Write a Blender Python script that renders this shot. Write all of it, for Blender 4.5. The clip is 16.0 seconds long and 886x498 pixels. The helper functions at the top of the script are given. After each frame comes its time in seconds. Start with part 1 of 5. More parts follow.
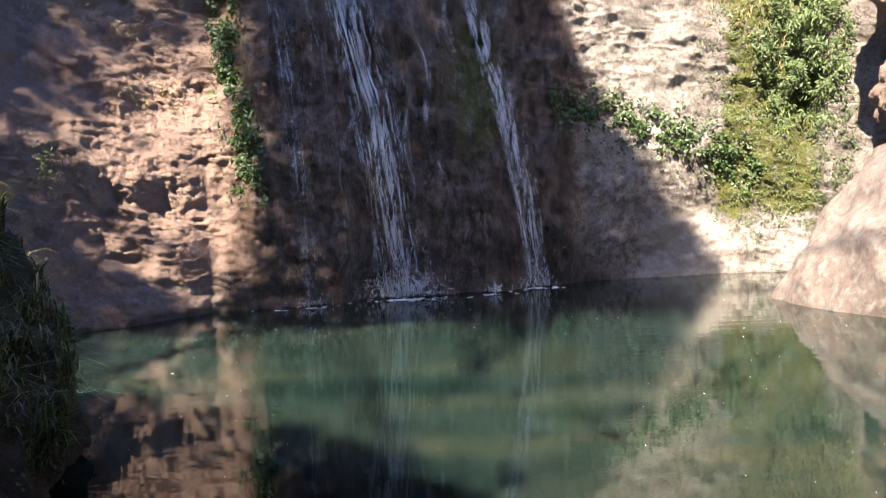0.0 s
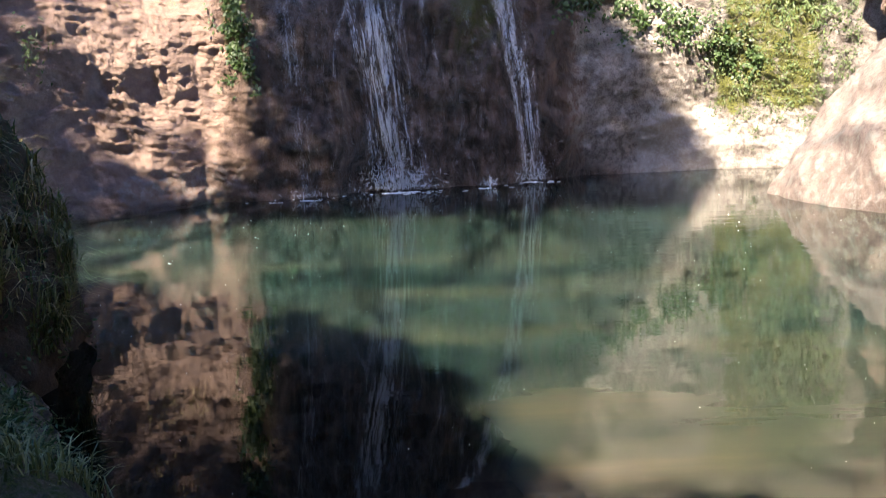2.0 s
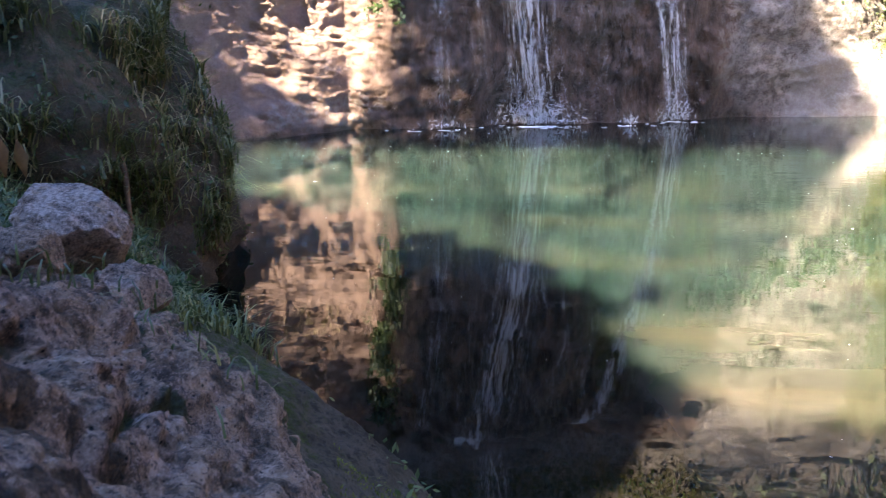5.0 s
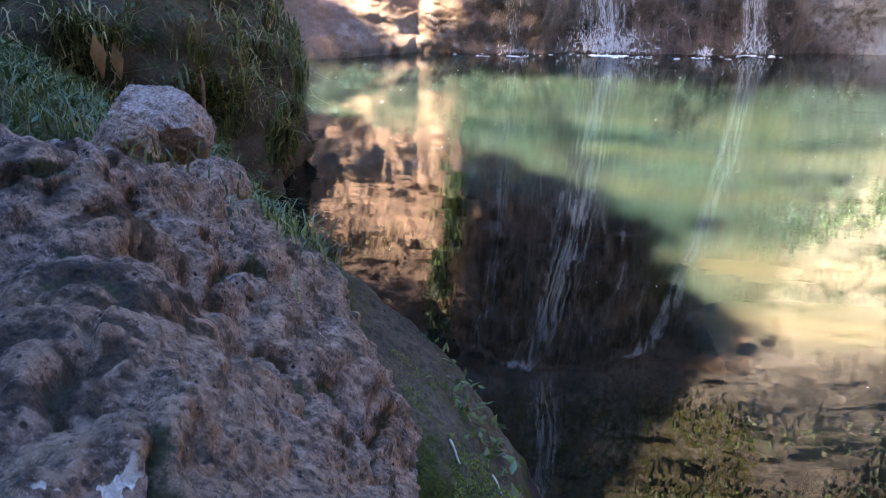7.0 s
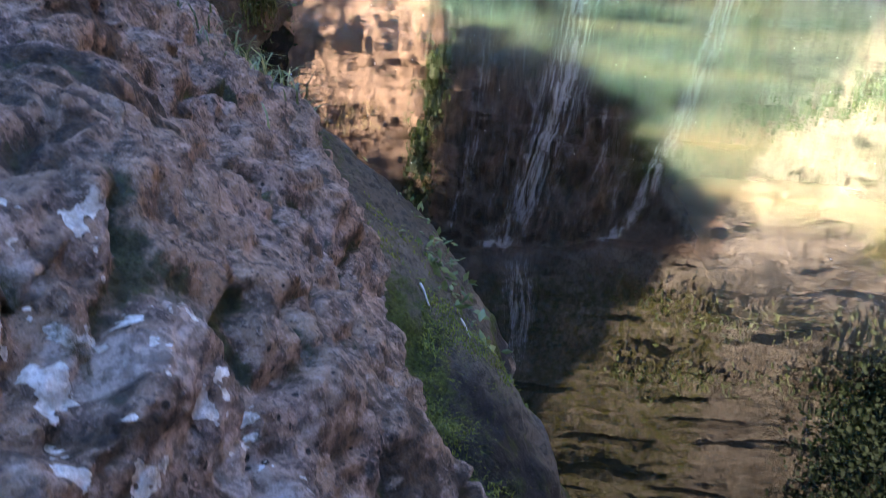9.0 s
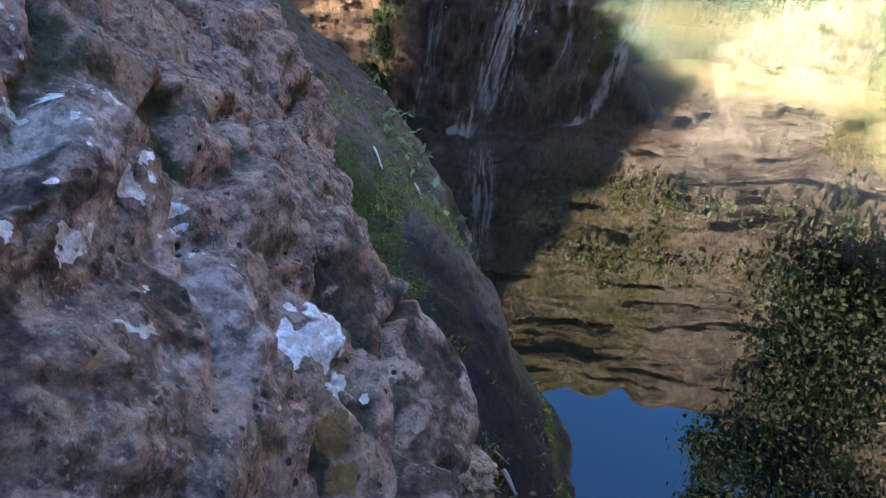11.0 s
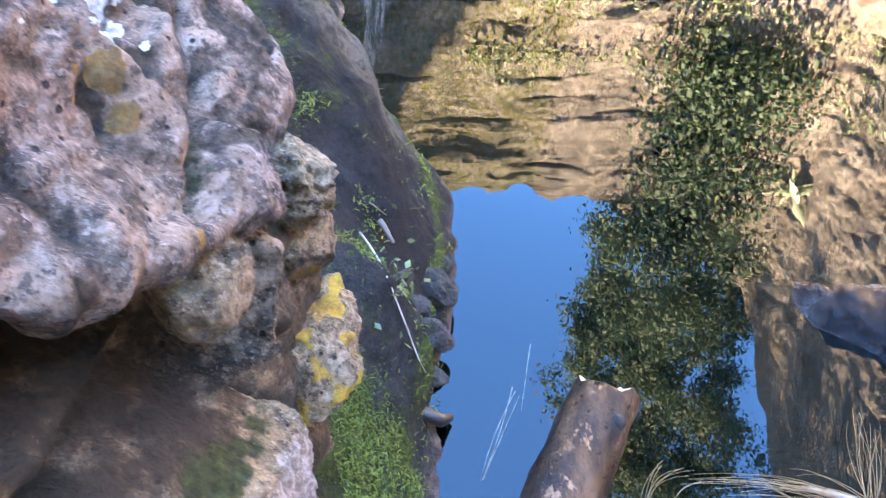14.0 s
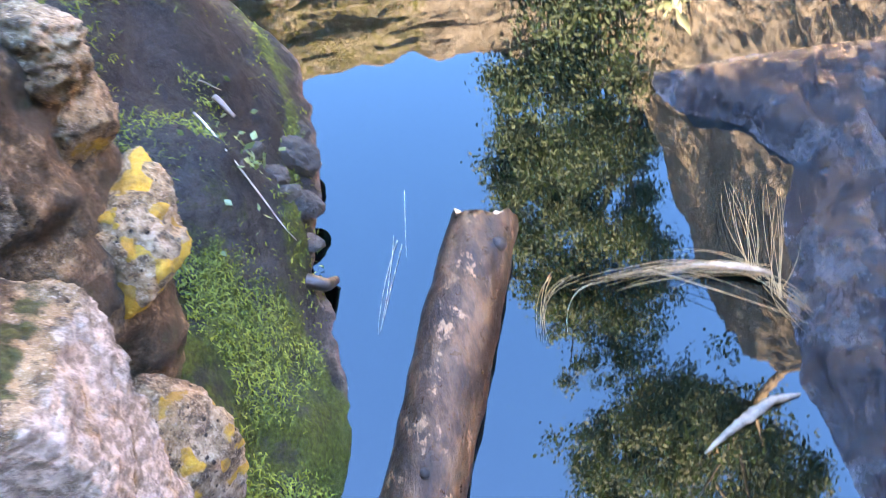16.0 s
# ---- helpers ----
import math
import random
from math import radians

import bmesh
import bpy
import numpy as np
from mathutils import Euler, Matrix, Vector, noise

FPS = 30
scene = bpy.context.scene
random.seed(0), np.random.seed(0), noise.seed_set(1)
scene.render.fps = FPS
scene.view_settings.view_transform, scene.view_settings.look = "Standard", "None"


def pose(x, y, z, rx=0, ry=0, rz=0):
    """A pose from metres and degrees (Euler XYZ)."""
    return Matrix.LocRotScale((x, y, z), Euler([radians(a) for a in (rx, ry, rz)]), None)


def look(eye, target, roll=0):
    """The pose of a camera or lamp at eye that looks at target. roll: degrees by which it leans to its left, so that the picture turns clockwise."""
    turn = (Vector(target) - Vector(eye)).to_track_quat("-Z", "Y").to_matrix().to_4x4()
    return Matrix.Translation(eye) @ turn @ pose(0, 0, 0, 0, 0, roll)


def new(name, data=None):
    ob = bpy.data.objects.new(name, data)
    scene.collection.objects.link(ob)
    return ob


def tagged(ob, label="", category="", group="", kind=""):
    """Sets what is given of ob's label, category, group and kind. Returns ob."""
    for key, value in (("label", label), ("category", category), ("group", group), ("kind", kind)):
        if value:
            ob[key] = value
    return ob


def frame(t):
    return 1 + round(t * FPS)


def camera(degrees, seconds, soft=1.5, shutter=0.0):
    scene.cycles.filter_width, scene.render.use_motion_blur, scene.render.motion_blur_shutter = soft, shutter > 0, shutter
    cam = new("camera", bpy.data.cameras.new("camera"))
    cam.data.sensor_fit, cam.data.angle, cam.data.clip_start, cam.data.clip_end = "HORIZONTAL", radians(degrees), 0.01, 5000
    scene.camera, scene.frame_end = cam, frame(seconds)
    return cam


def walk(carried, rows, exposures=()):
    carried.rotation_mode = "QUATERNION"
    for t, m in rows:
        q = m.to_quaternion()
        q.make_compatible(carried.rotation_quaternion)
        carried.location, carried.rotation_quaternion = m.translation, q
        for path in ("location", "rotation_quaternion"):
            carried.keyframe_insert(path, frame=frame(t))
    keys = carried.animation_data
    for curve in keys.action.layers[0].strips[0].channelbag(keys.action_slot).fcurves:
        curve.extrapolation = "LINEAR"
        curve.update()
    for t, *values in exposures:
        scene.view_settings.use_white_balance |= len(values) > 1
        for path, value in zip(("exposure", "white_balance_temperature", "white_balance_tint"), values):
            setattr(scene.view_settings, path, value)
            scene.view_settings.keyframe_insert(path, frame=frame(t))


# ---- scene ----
cam = camera(55.10, 16.0, soft=0.9, shutter=0.5)
PATH = [
    (0.0, 0.000, 0.000, 1.600, 86.67, 2.65, -0.00),
    (0.5, -0.005, 0.020, 1.594, 85.40, 2.44, -0.17),
    (1.0, -0.015, 0.023, 1.590, 83.58, 2.30, -0.58),
    (1.5, -0.032, 0.018, 1.582, 81.58, 2.30, -0.57),
    (2.0, -0.049, 0.023, 1.559, 79.64, 2.24, -0.48),
    (2.5, -0.078, 0.034, 1.509, 78.09, 2.11, -1.06),
    (3.0, -0.105, 0.033, 1.461, 76.89, 1.83, -0.97),
    (3.5, -0.130, 0.013, 1.438, 76.00, 1.32, 0.95),
    (4.0, -0.144, -0.013, 1.440, 75.79, 0.94, 3.56),
    (4.5, -0.146, -0.038, 1.448, 76.14, 1.01, 6.25),
    (7.0, -0.100, -0.215, 1.446, 71.05, -0.74, 13.28),
    (7.5, -0.094, -0.223, 1.437, 69.27, -1.08, 13.25),
    (8.0, -0.093, -0.228, 1.424, 67.50, -1.80, 13.30),
    (8.5, -0.088, -0.235, 1.410, 65.40, -2.15, 13.15),
    (9.0, -0.080, -0.244, 1.389, 63.11, -2.60, 12.54),
    (11.5, -0.045, -0.285, 1.351, 54.61, -4.04, 10.06),
    (12.0, -0.037, -0.298, 1.345, 53.07, -4.15, 9.41),
    (12.5, -0.018, -0.307, 1.317, 49.57, -4.43, 7.84),
    (13.0, 0.002, -0.312, 1.288, 46.09, -4.20, 5.51),
    (13.5, 0.008, -0.318, 1.280, 44.53, -4.30, 4.49),
    (14.0, 0.024, -0.319, 1.274, 43.55, -4.67, 2.86),
    (14.5, 0.040, -0.326, 1.267, 42.22, -4.59, 0.53),
    (15.0, 0.054, -0.336, 1.257, 40.69, -4.18, -2.04),
    (15.5, 0.079, -0.337, 1.235, 38.83, -3.25, -6.08),
    (16.0, 0.122, -0.334, 1.217, 35.84, -0.51, -10.42),
]
EXPOSE = [(0.0, 3.0, 7400, 13), (2.5, 3.4, 7500, 13), (4.5, 4.2, 7800, 15), (7.0, 4.75, 8600, 14), (9.0, 5.05, 8800, 15), (11.5, 5.3, 8900, 13),
          (12.5, 6.05, 9100, 14), (13.5, 6.85, 9700, 15), (16.0, 7.55, 11200, 16)]
walk(cam, [(row[0], pose(*row[1:])) for row in PATH], EXPOSE)

# ---------------------------------------------------------------- light
SUN_WAY = Vector((-0.25, -0.60, 0.76)).normalized()      # towards the sun
world = bpy.data.worlds.new("sky")
scene.world = world
world.use_nodes = True
wn = world.node_tree.nodes
sky = wn.new("ShaderNodeTexSky")
sky.sky_type, sky.sun_disc = "NISHITA", False
sky.sun_elevation = math.asin(SUN_WAY.z)
sky.sun_rotation = math.atan2(SUN_WAY.x, SUN_WAY.y)
sky.altitude, sky.air_density, sky.dust_density, sky.ozone_density = 2000, 1.0, 3.0, 5.0
deep = wn.new("ShaderNodeHueSaturation")
deep.inputs["Saturation"].default_value = 1.27
deep.inputs["Hue"].default_value = 0.507
world.node_tree.links.new(sky.outputs[0], deep.inputs["Color"])
world.node_tree.links.new(deep.outputs[0], wn["Background"].inputs[0])
wn["Background"].inputs[1].default_value = 0.125
sun = new("sun", bpy.data.lights.new("sun", "SUN"))
sun.data.energy, sun.data.angle, sun.data.color = 3.9, radians(0.55), (1.0, 0.94, 0.85)
sun.matrix_world = look(SUN_WAY * 60, (0, 0, 0))

# ---------------------------------------------------------------- noise and mesh helpers
_rng = np.random.default_rng(7)
_perm = np.concatenate([_rng.permutation(256)] * 3)
_grad = _rng.normal(size=(256, 3))
_grad /= np.linalg.norm(_grad, axis=1)[:, None]


def pnoise(p):
    """Gradient noise of an (n, 3) array, about -0.7 to 0.7."""
    i = np.floor(p).astype(int)
    q = p - i
    u = q * q * q * (q * (q * 6 - 15) + 10)
    i &= 255
    out = 0
    for dx in (0, 1):
        for dy in (0, 1):
            for dz in (0, 1):
                h = _perm[_perm[_perm[i[:, 0] + dx] + i[:, 1] + dy] + i[:, 2] + dz]
                w = (u[:, 0] if dx else 1 - u[:, 0]) * (u[:, 1] if dy else 1 - u[:, 1]) * (u[:, 2] if dz else 1 - u[:, 2])
                out = out + w * ((q - (dx, dy, dz)) * _grad[h]).sum(1)
    return out


def fbm(p, octaves=4, gain=0.5, ridged=False):
    out, amp = 0, 1.0
    for k in range(octaves):
        n = pnoise(p * 2.03 ** k + 17.3 * k)
        out = out + amp * ((0.35 - np.abs(n)) if ridged else n)
        amp *= gain
    return out


def billow(p, octaves=3, gain=0.5):
    """Rounded lumps with sharp creases between them."""
    out, amp = 0, 1.0
    for k in range(octaves):
        out = out + amp * (np.abs(pnoise(p * 2.1 ** k + 9.7 * k)) - 0.22)
        amp *= gain
    return out


def smooth(a, b, x):
    t = np.clip((x - a) / (b - a), 0, 1)
    return t * t * (3 - 2 * t)


def grid_faces(n, m, closed=False):
    a = np.arange(n * m).reshape(n, m)
    if closed:
        a = np.concatenate([a, a[:1]], 0)
    return np.stack([a[:-1, :-1], a[1:, :-1], a[1:, 1:], a[:-1, 1:]], -1).reshape(-1, 4)


def mesh(name, verts, faces, mats, masks=None, flat=False):
    """A mesh from arrays; masks: name -> one float a vertex."""
    me = bpy.data.meshes.new(name)
    verts, faces = np.asarray(verts, float), np.asarray(faces, int)
    me.vertices.add(len(verts))
    me.vertices.foreach_set("co", verts.ravel())
    k = faces.shape[1]
    me.loops.add(faces.size)
    me.loops.foreach_set("vertex_index", faces.ravel())
    me.polygons.add(len(faces))
    me.polygons.foreach_set("loop_start", np.arange(len(faces)) * k)
    me.polygons.foreach_set("loop_total", np.full(len(faces), k))
    me.update(calc_edges=True)
    me.validate()
    me.polygons.foreach_set("use_smooth", np.full(len(me.polygons), not flat))
    for mat in (mats if isinstance(mats, (list, tuple)) else [mats]):
        me.materials.append(mat)
    for key, val in (masks or {}).items():
        me.attributes.new(key, "FLOAT", "POINT").data.foreach_set("value", np.asarray(val, np.float32))
    return me


def thing(name, me, label, category, kind="", group="", parent=None):
    ob = new(name, me)
    if parent:
        ob.parent = parent
        if label:
            ob["label"] = label
        if kind:
            ob["kind"] = kind
        return ob
    return tagged(ob, label, category, group, kind)


def empty(name, label, category, at=(0, 0, 0), group="", kind=""):
    ob = new(name)
    ob.location = at
    return tagged(ob, label, category, group, kind)


# ---------------------------------------------------------------- materials
class Nodes:
    def __init__(self, name):
        self.mat = bpy.data.materials.new(name)
        self.mat.use_nodes = True
        self.t = self.mat.node_tree
        self.bsdf = self.t.nodes["Principled BSDF"]
        self.out = self.t.nodes["Material Output"]
        self.co = self.t.nodes.new("ShaderNodeTexCoord").outputs["Object"]

    def put(self, kind, **sets):
        n = self.t.nodes.new(kind)
        for key, v in sets.items():
            setattr(n, key, v)
        return n

    def link(self, a, b):
        self.t.links.new(a, b)

    def noise(self, scale, detail=6, rough=0.6, stretch=None, distort=0.0):
        n = self.put("ShaderNodeTexNoise")
        n.inputs["Scale"].default_value, n.inputs["Detail"].default_value = scale, detail
        n.inputs["Roughness"].default_value, n.inputs["Distortion"].default_value = rough, distort
        co = self.co
        if stretch:
            m = self.put("ShaderNodeMapping")
            m.inputs["Scale"].default_value = stretch
            self.link(co, m.inputs[0])
            co = m.outputs[0]
        self.link(co, n.inputs["Vector"])
        return n.outputs["Fac"]

    def cells(self, scale, feature="F1"):
        n = self.put("ShaderNodeTexVoronoi", feature=feature)
        n.inputs["Scale"].default_value = scale
        self.link(self.co, n.inputs["Vector"])
        return n.outputs["Distance"]

    def ramp(self, fac, stops):
        n = self.put("ShaderNodeValToRGB")
        e = n.color_ramp.elements
        while len(e) < len(stops):
            e.new(0.5)
        for el, (pos, col) in zip(e, stops):
            el.position = pos
            el.color = (*col, 1) if len(col) == 3 else col
        self.link(fac, n.inputs[0])
        return n.outputs[0]

    def step(self, fac, lo, hi):
        n = self.put("ShaderNodeMapRange", interpolation_type="SMOOTHSTEP")
        n.inputs["From Min"].default_value, n.inputs["From Max"].default_value = lo, hi
        self.link(fac, n.inputs["Value"])
        return n.outputs["Result"]

    def math(self, op, a, b):
        n = self.put("ShaderNodeMath", operation=op)
        for sock, v in zip(n.inputs, (a, b)):
            if isinstance(v, (int, float)):
                sock.default_value = v
            else:
                self.link(v, sock)
        return n.outputs[0]

    def mix(self, fac, a, b, mode="MIX"):
        n = self.put("ShaderNodeMix", data_type="RGBA", blend_type=mode)
        for sock, v in ((n.inputs[0], fac), (n.inputs[6], a), (n.inputs[7], b)):
            if isinstance(v, (int, float)):
                sock.default_value = v
            elif isinstance(v, tuple):
                sock.default_value = (*v, 1)
            else:
                self.link(v, sock)
        return n.outputs[2]

    def attr(self, name):
        n = self.put("ShaderNodeAttribute", attribute_name=name)
        return n.outputs["Fac"]

    def rand(self):
        return self.put("ShaderNodeObjectInfo").outputs["Random"]

    def island(self):
        return self.put("ShaderNodeNewGeometry").outputs["Random Per Island"]

    def bump(self, height, dist, strength=1.0, after=None):
        n = self.put("ShaderNodeBump")
        n.inputs["Strength"].default_value, n.inputs["Distance"].default_value = strength, dist
        self.link(height, n.inputs["Height"])
        if after:
            self.link(after, n.inputs["Normal"])
        return n.outputs[0]

    def done(self, color=None, rough=None, normal=None, metal=0.0, spec=None):
        for key, v in (("Base Color", color), ("Roughness", rough), ("Normal", normal), ("Specular IOR Level", spec)):
            if v is None:
                continue
            if isinstance(v, (int, float)):
                self.bsdf.inputs[key].default_value = v
            elif isinstance(v, tuple):
                self.bsdf.inputs[key].default_value = (*v, 1)
            else:
                self.link(v, self.bsdf.inputs[key])
        self.bsdf.inputs["Metallic"].default_value = metal
        return self.mat


def rock(name, dark, mid, light, grain=1.0, relief=0.02, rough=0.85, moss=(0.035, 0.055, 0.012), pits=True,
         wet_shade=(0.125, 0.086, 0.066), extra=(0.30, 0.30, 0.27), red=(0.25, 0.167, 0.135), spec=0.4, spread=0.20, dry=((0.125, 0.110, 0.098), (0.25, 0.225, 0.203), (0.38, 0.348, 0.318))):
    """Weathered rock. Masks on the mesh: moss, wetness, pale (lichen or dry crust), rusty tint."""
    n = Nodes(name)
    big, fine = n.noise(0.7 * grain, 8, 0.62), n.noise(9 * grain, 10, 0.7)
    col = n.ramp(big, [(0.5 - spread, dark), (0.5, mid), (0.5 + spread, light)])
    breakup = n.noise(5 * grain, 8, 0.7)
    col = n.mix(n.step(n.math("ADD", n.attr("dry"), n.math("MULTIPLY", breakup, 0.6)), 0.6, 0.95), col, n.ramp(big, [(0.32, dry[0]), (0.5, dry[1]), (0.68, dry[2])]))
    col = n.mix(n.step(fine, 0.49, 0.58), col, n.mix(0.55, col, dark), "MIX")
    grit = n.noise(24 * grain, 8, 0.75)
    col = n.mix(n.step(grit, 0.56, 0.61), col, n.mix(0.55, col, tuple(c * 0.6 for c in dark)))
    speck = n.noise(60 * grain, 4, 0.6)
    col = n.mix(n.step(speck, 0.57, 0.63), col, n.mix(0.45, col, light))
    col = n.mix(n.step(speck, 0.43, 0.38), col, n.mix(0.6, col, dark))
    rust_shade = n.step(n.math("ADD", n.attr("rust_shade"), breakup), 0.85, 1.15)
    col = n.mix(rust_shade, col, n.mix(n.step(fine, 0.4, 0.65), red, n.mix(0.5, red, light)))
    pale = n.step(n.math("ADD", n.attr("pale"), breakup), 0.92, 1.12)
    col = n.mix(pale, col, n.mix(n.step(fine, 0.35, 0.6), extra, n.mix(0.4, extra, mid)))
    edge = n.noise(30 * grain / 4.5, 6, 0.7)
    li = n.step(n.math("ADD", n.attr("lichen"), n.math("MULTIPLY", n.math("ADD", edge, n.math("MULTIPLY", fine, 0.6)), 0.6)), 1.0, 1.1)
    col = n.mix(li, col, n.mix(n.step(fine, 0.4, 0.62), (0.82, 0.77, 0.69), (0.60, 0.54, 0.45)))
    oc = n.step(n.math("ADD", n.attr("ochre"), n.math("MULTIPLY", n.math("ADD", edge, n.math("MULTIPLY", fine, 0.6)), 0.8)), 1.08, 1.2)
    col = n.mix(oc, col, n.mix(n.step(fine, 0.4, 0.6), (0.50, 0.28, 0.04), (0.26, 0.14, 0.03)))
    w = n.step(n.math("ADD", n.attr("wet_shade"), breakup), 0.75, 1.2)
    streak = n.noise(3.2 * grain, 8, 0.7, (1.6, 1.6, 0.45))
    col = n.mix(w, col, n.mix(n.step(grit, 0.55, 0.62), n.ramp(streak, [(0.38, tuple(c * 0.35 for c in wet_shade)), (0.5, wet_shade), (0.62, tuple(min(c * 1.9, 1) for c in wet_shade))]), tuple(c * 0.2 for c in wet_shade)))
    mo = n.step(n.math("ADD", n.attr("moss"), breakup), 0.88, 1.12)
    green = n.ramp(n.noise(28 * grain, 6, 0.7), [(0.35, tuple(c * 0.35 for c in moss)), (0.55, moss), (0.75, tuple(min(1, c * 2.2) for c in moss))])
    col = n.mix(mo, col, green)
    ro = n.math("SUBTRACT", rough, n.math("MULTIPLY", w, 0.5))
    h = n.math("ADD", n.math("MULTIPLY", fine, 1.0), n.math("MULTIPLY", breakup, 1.6))
    nor = n.bump(h, relief * 1.2, 1.0)
    if pits:
        nor = n.bump(n.step(n.cells(22 * grain), 0.0, 0.42), relief * 0.25, 0.7, nor)
    nor = n.bump(grit, relief * 0.55, 0.9, nor)
    nor = n.bump(speck, relief * 0.14, 0.8, nor)
    return n.done(col, ro, nor, spec=spec)


def plain(name, a, b, scale=12, rough=0.8, relief=0.004, stretch=None, sub=0.0):
    n = Nodes(name)
    f = n.noise(scale, 6, 0.65, stretch)
    n.bsdf.inputs["Subsurface Weight"].default_value = 0
    return n.done(n.ramp(f, [(0.35, a), (0.65, b)]), rough, n.bump(f, relief))


def leaf(name, dark, mid, light, rough=0.5, glow=0.35):
    """Leaves: colour by leaf, some light coming through."""
    n = Nodes(name)
    col = n.ramp(n.island(), [(0.0, dark), (0.5, mid), (1.0, light)])
    col = n.mix(n.step(n.noise(2.0, 3), 0.35, 0.7), col, n.mix(0.5, col, dark))
    n.done(col, rough)
    tr = n.put("ShaderNodeBsdfTranslucent")
    n.link(col, tr.inputs[0])
    mx = n.put("ShaderNodeMixShader")
    mx.inputs[0].default_value = glow
    n.link(n.bsdf.outputs[0], mx.inputs[1])
    n.link(tr.outputs[0], mx.inputs[2])
    n.link(mx.outputs[0], n.out.inputs[0])
    return n.mat


CLIFF = rock("cliff_rock", (0.075, 0.047, 0.035), (0.205, 0.132, 0.102), (0.38, 0.265, 0.21), 1.5, 0.095, moss=(0.10, 0.105, 0.018), extra=(0.44, 0.40, 0.36))
CLIFF_PALE = rock("pale_rock", (0.13, 0.095, 0.08), (0.25, 0.19, 0.165), (0.36, 0.285, 0.25), 1.2, 0.07, moss=(0.09, 0.10, 0.02), pits=False)


def crusty(name, dark, mid, light, tan, moss, soil, crust, ochre=((0.36, 0.18, 0.03), (0.16, 0.085, 0.025))):
    """Coarse pitted boulder: grains and pits of a few millimetres on purple grey rock, soil, moss and painted shade in
    the hollows.
    """
    n = Nodes(name)
    tone, grain, grit, speck = n.noise(5, 6, 0.6), n.noise(34, 10, 0.72, distort=0.3), n.noise(120, 6, 0.7), n.noise(330, 3, 0.6)
    col = n.ramp(grain, [(0.39, dark), (0.50, mid), (0.63, light)])
    col = n.mix(n.math("MULTIPLY", n.step(tone, 0.38, 0.56), 0.85), col, n.ramp(grain, [(0.38, tuple(c * 0.35 for c in tan)), (0.5, tan), (0.66, tuple(min(c * 1.7, 0.7) for c in tan))]))
    col = n.mix(n.step(grit, 0.53, 0.60), col, n.mix(0.72, col, dark))
    col = n.mix(n.step(grit, 0.44, 0.39), col, n.mix(0.55, col, light))
    col = n.mix(n.step(speck, 0.58, 0.63), col, n.mix(0.55, col, light))
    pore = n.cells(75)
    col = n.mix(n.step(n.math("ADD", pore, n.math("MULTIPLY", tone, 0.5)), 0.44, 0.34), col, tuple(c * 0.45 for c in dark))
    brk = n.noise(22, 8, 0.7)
    so = n.step(n.math("ADD", n.attr("rust_shade"), brk), 0.78, 1.0)
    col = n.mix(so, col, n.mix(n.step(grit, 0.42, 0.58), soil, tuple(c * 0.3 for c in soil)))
    pa = n.step(n.math("ADD", n.attr("pale"), brk), 0.90, 1.06)
    col = n.mix(pa, col, n.mix(n.step(grit, 0.40, 0.60), crust, n.mix(0.6, crust, dark)))
    edge = n.noise(30 / 4.5 * 4.5, 6, 0.7)
    rag = n.math("ADD", edge, n.math("MULTIPLY", brk, 0.6))
    li = n.step(n.math("ADD", n.attr("lichen"), n.math("MULTIPLY", rag, 0.6)), 1.0, 1.1)
    col = n.mix(li, col, n.mix(n.step(grit, 0.38, 0.60), (0.80, 0.75, 0.68), (0.50, 0.43, 0.35)))
    oc = n.step(n.math("ADD", n.attr("ochre"), n.math("MULTIPLY", rag, 0.8)), 1.10, 1.22)
    col = n.mix(oc, col, n.mix(n.step(brk, 0.42, 0.58), *ochre))
    # dark fill for holes and hollows, painting shade over the soil colour
    we = n.step(n.math("ADD", n.attr("wet_shade"), brk), 0.80, 1.05)
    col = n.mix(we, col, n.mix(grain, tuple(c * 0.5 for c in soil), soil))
    mo = n.step(n.math("ADD", n.attr("moss"), brk), 0.86, 1.02)
    col = n.mix(mo, col, n.ramp(grit, [(0.38, tuple(c * 0.4 for c in moss)), (0.55, moss), (0.72, tuple(c * 2.2 for c in moss))]))
    nor = n.bump(brk, 0.015, 1.0)
    nor = n.bump(grain, 0.011, 1.0, nor)
    nor = n.bump(n.step(pore, 0.0, 0.35), 0.004, 0.8, nor)
    nor = n.bump(grit, 0.006, 1.0, nor)
    nor = n.bump(speck, 0.0016, 0.8, nor)
    return n.done(col, 0.85, nor, spec=0.35)


BOULDER = crusty("boulder_rock", (0.036, 0.023, 0.018), (0.200, 0.125, 0.093), (0.43, 0.292, 0.222), (0.235, 0.140, 0.085), (0.034, 0.034, 0.009), (0.075, 0.044, 0.024), (0.47, 0.345, 0.275))
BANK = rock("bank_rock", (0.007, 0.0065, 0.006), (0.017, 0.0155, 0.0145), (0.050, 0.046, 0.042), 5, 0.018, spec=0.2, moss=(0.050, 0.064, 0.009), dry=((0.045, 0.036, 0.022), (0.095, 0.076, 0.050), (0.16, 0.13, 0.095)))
EARTH = rock("mossy_earth", (0.03, 0.02, 0.012), (0.07, 0.045, 0.025), (0.13, 0.09, 0.05), 2.5, 0.02, moss=(0.03, 0.04, 0.01), pits=False)

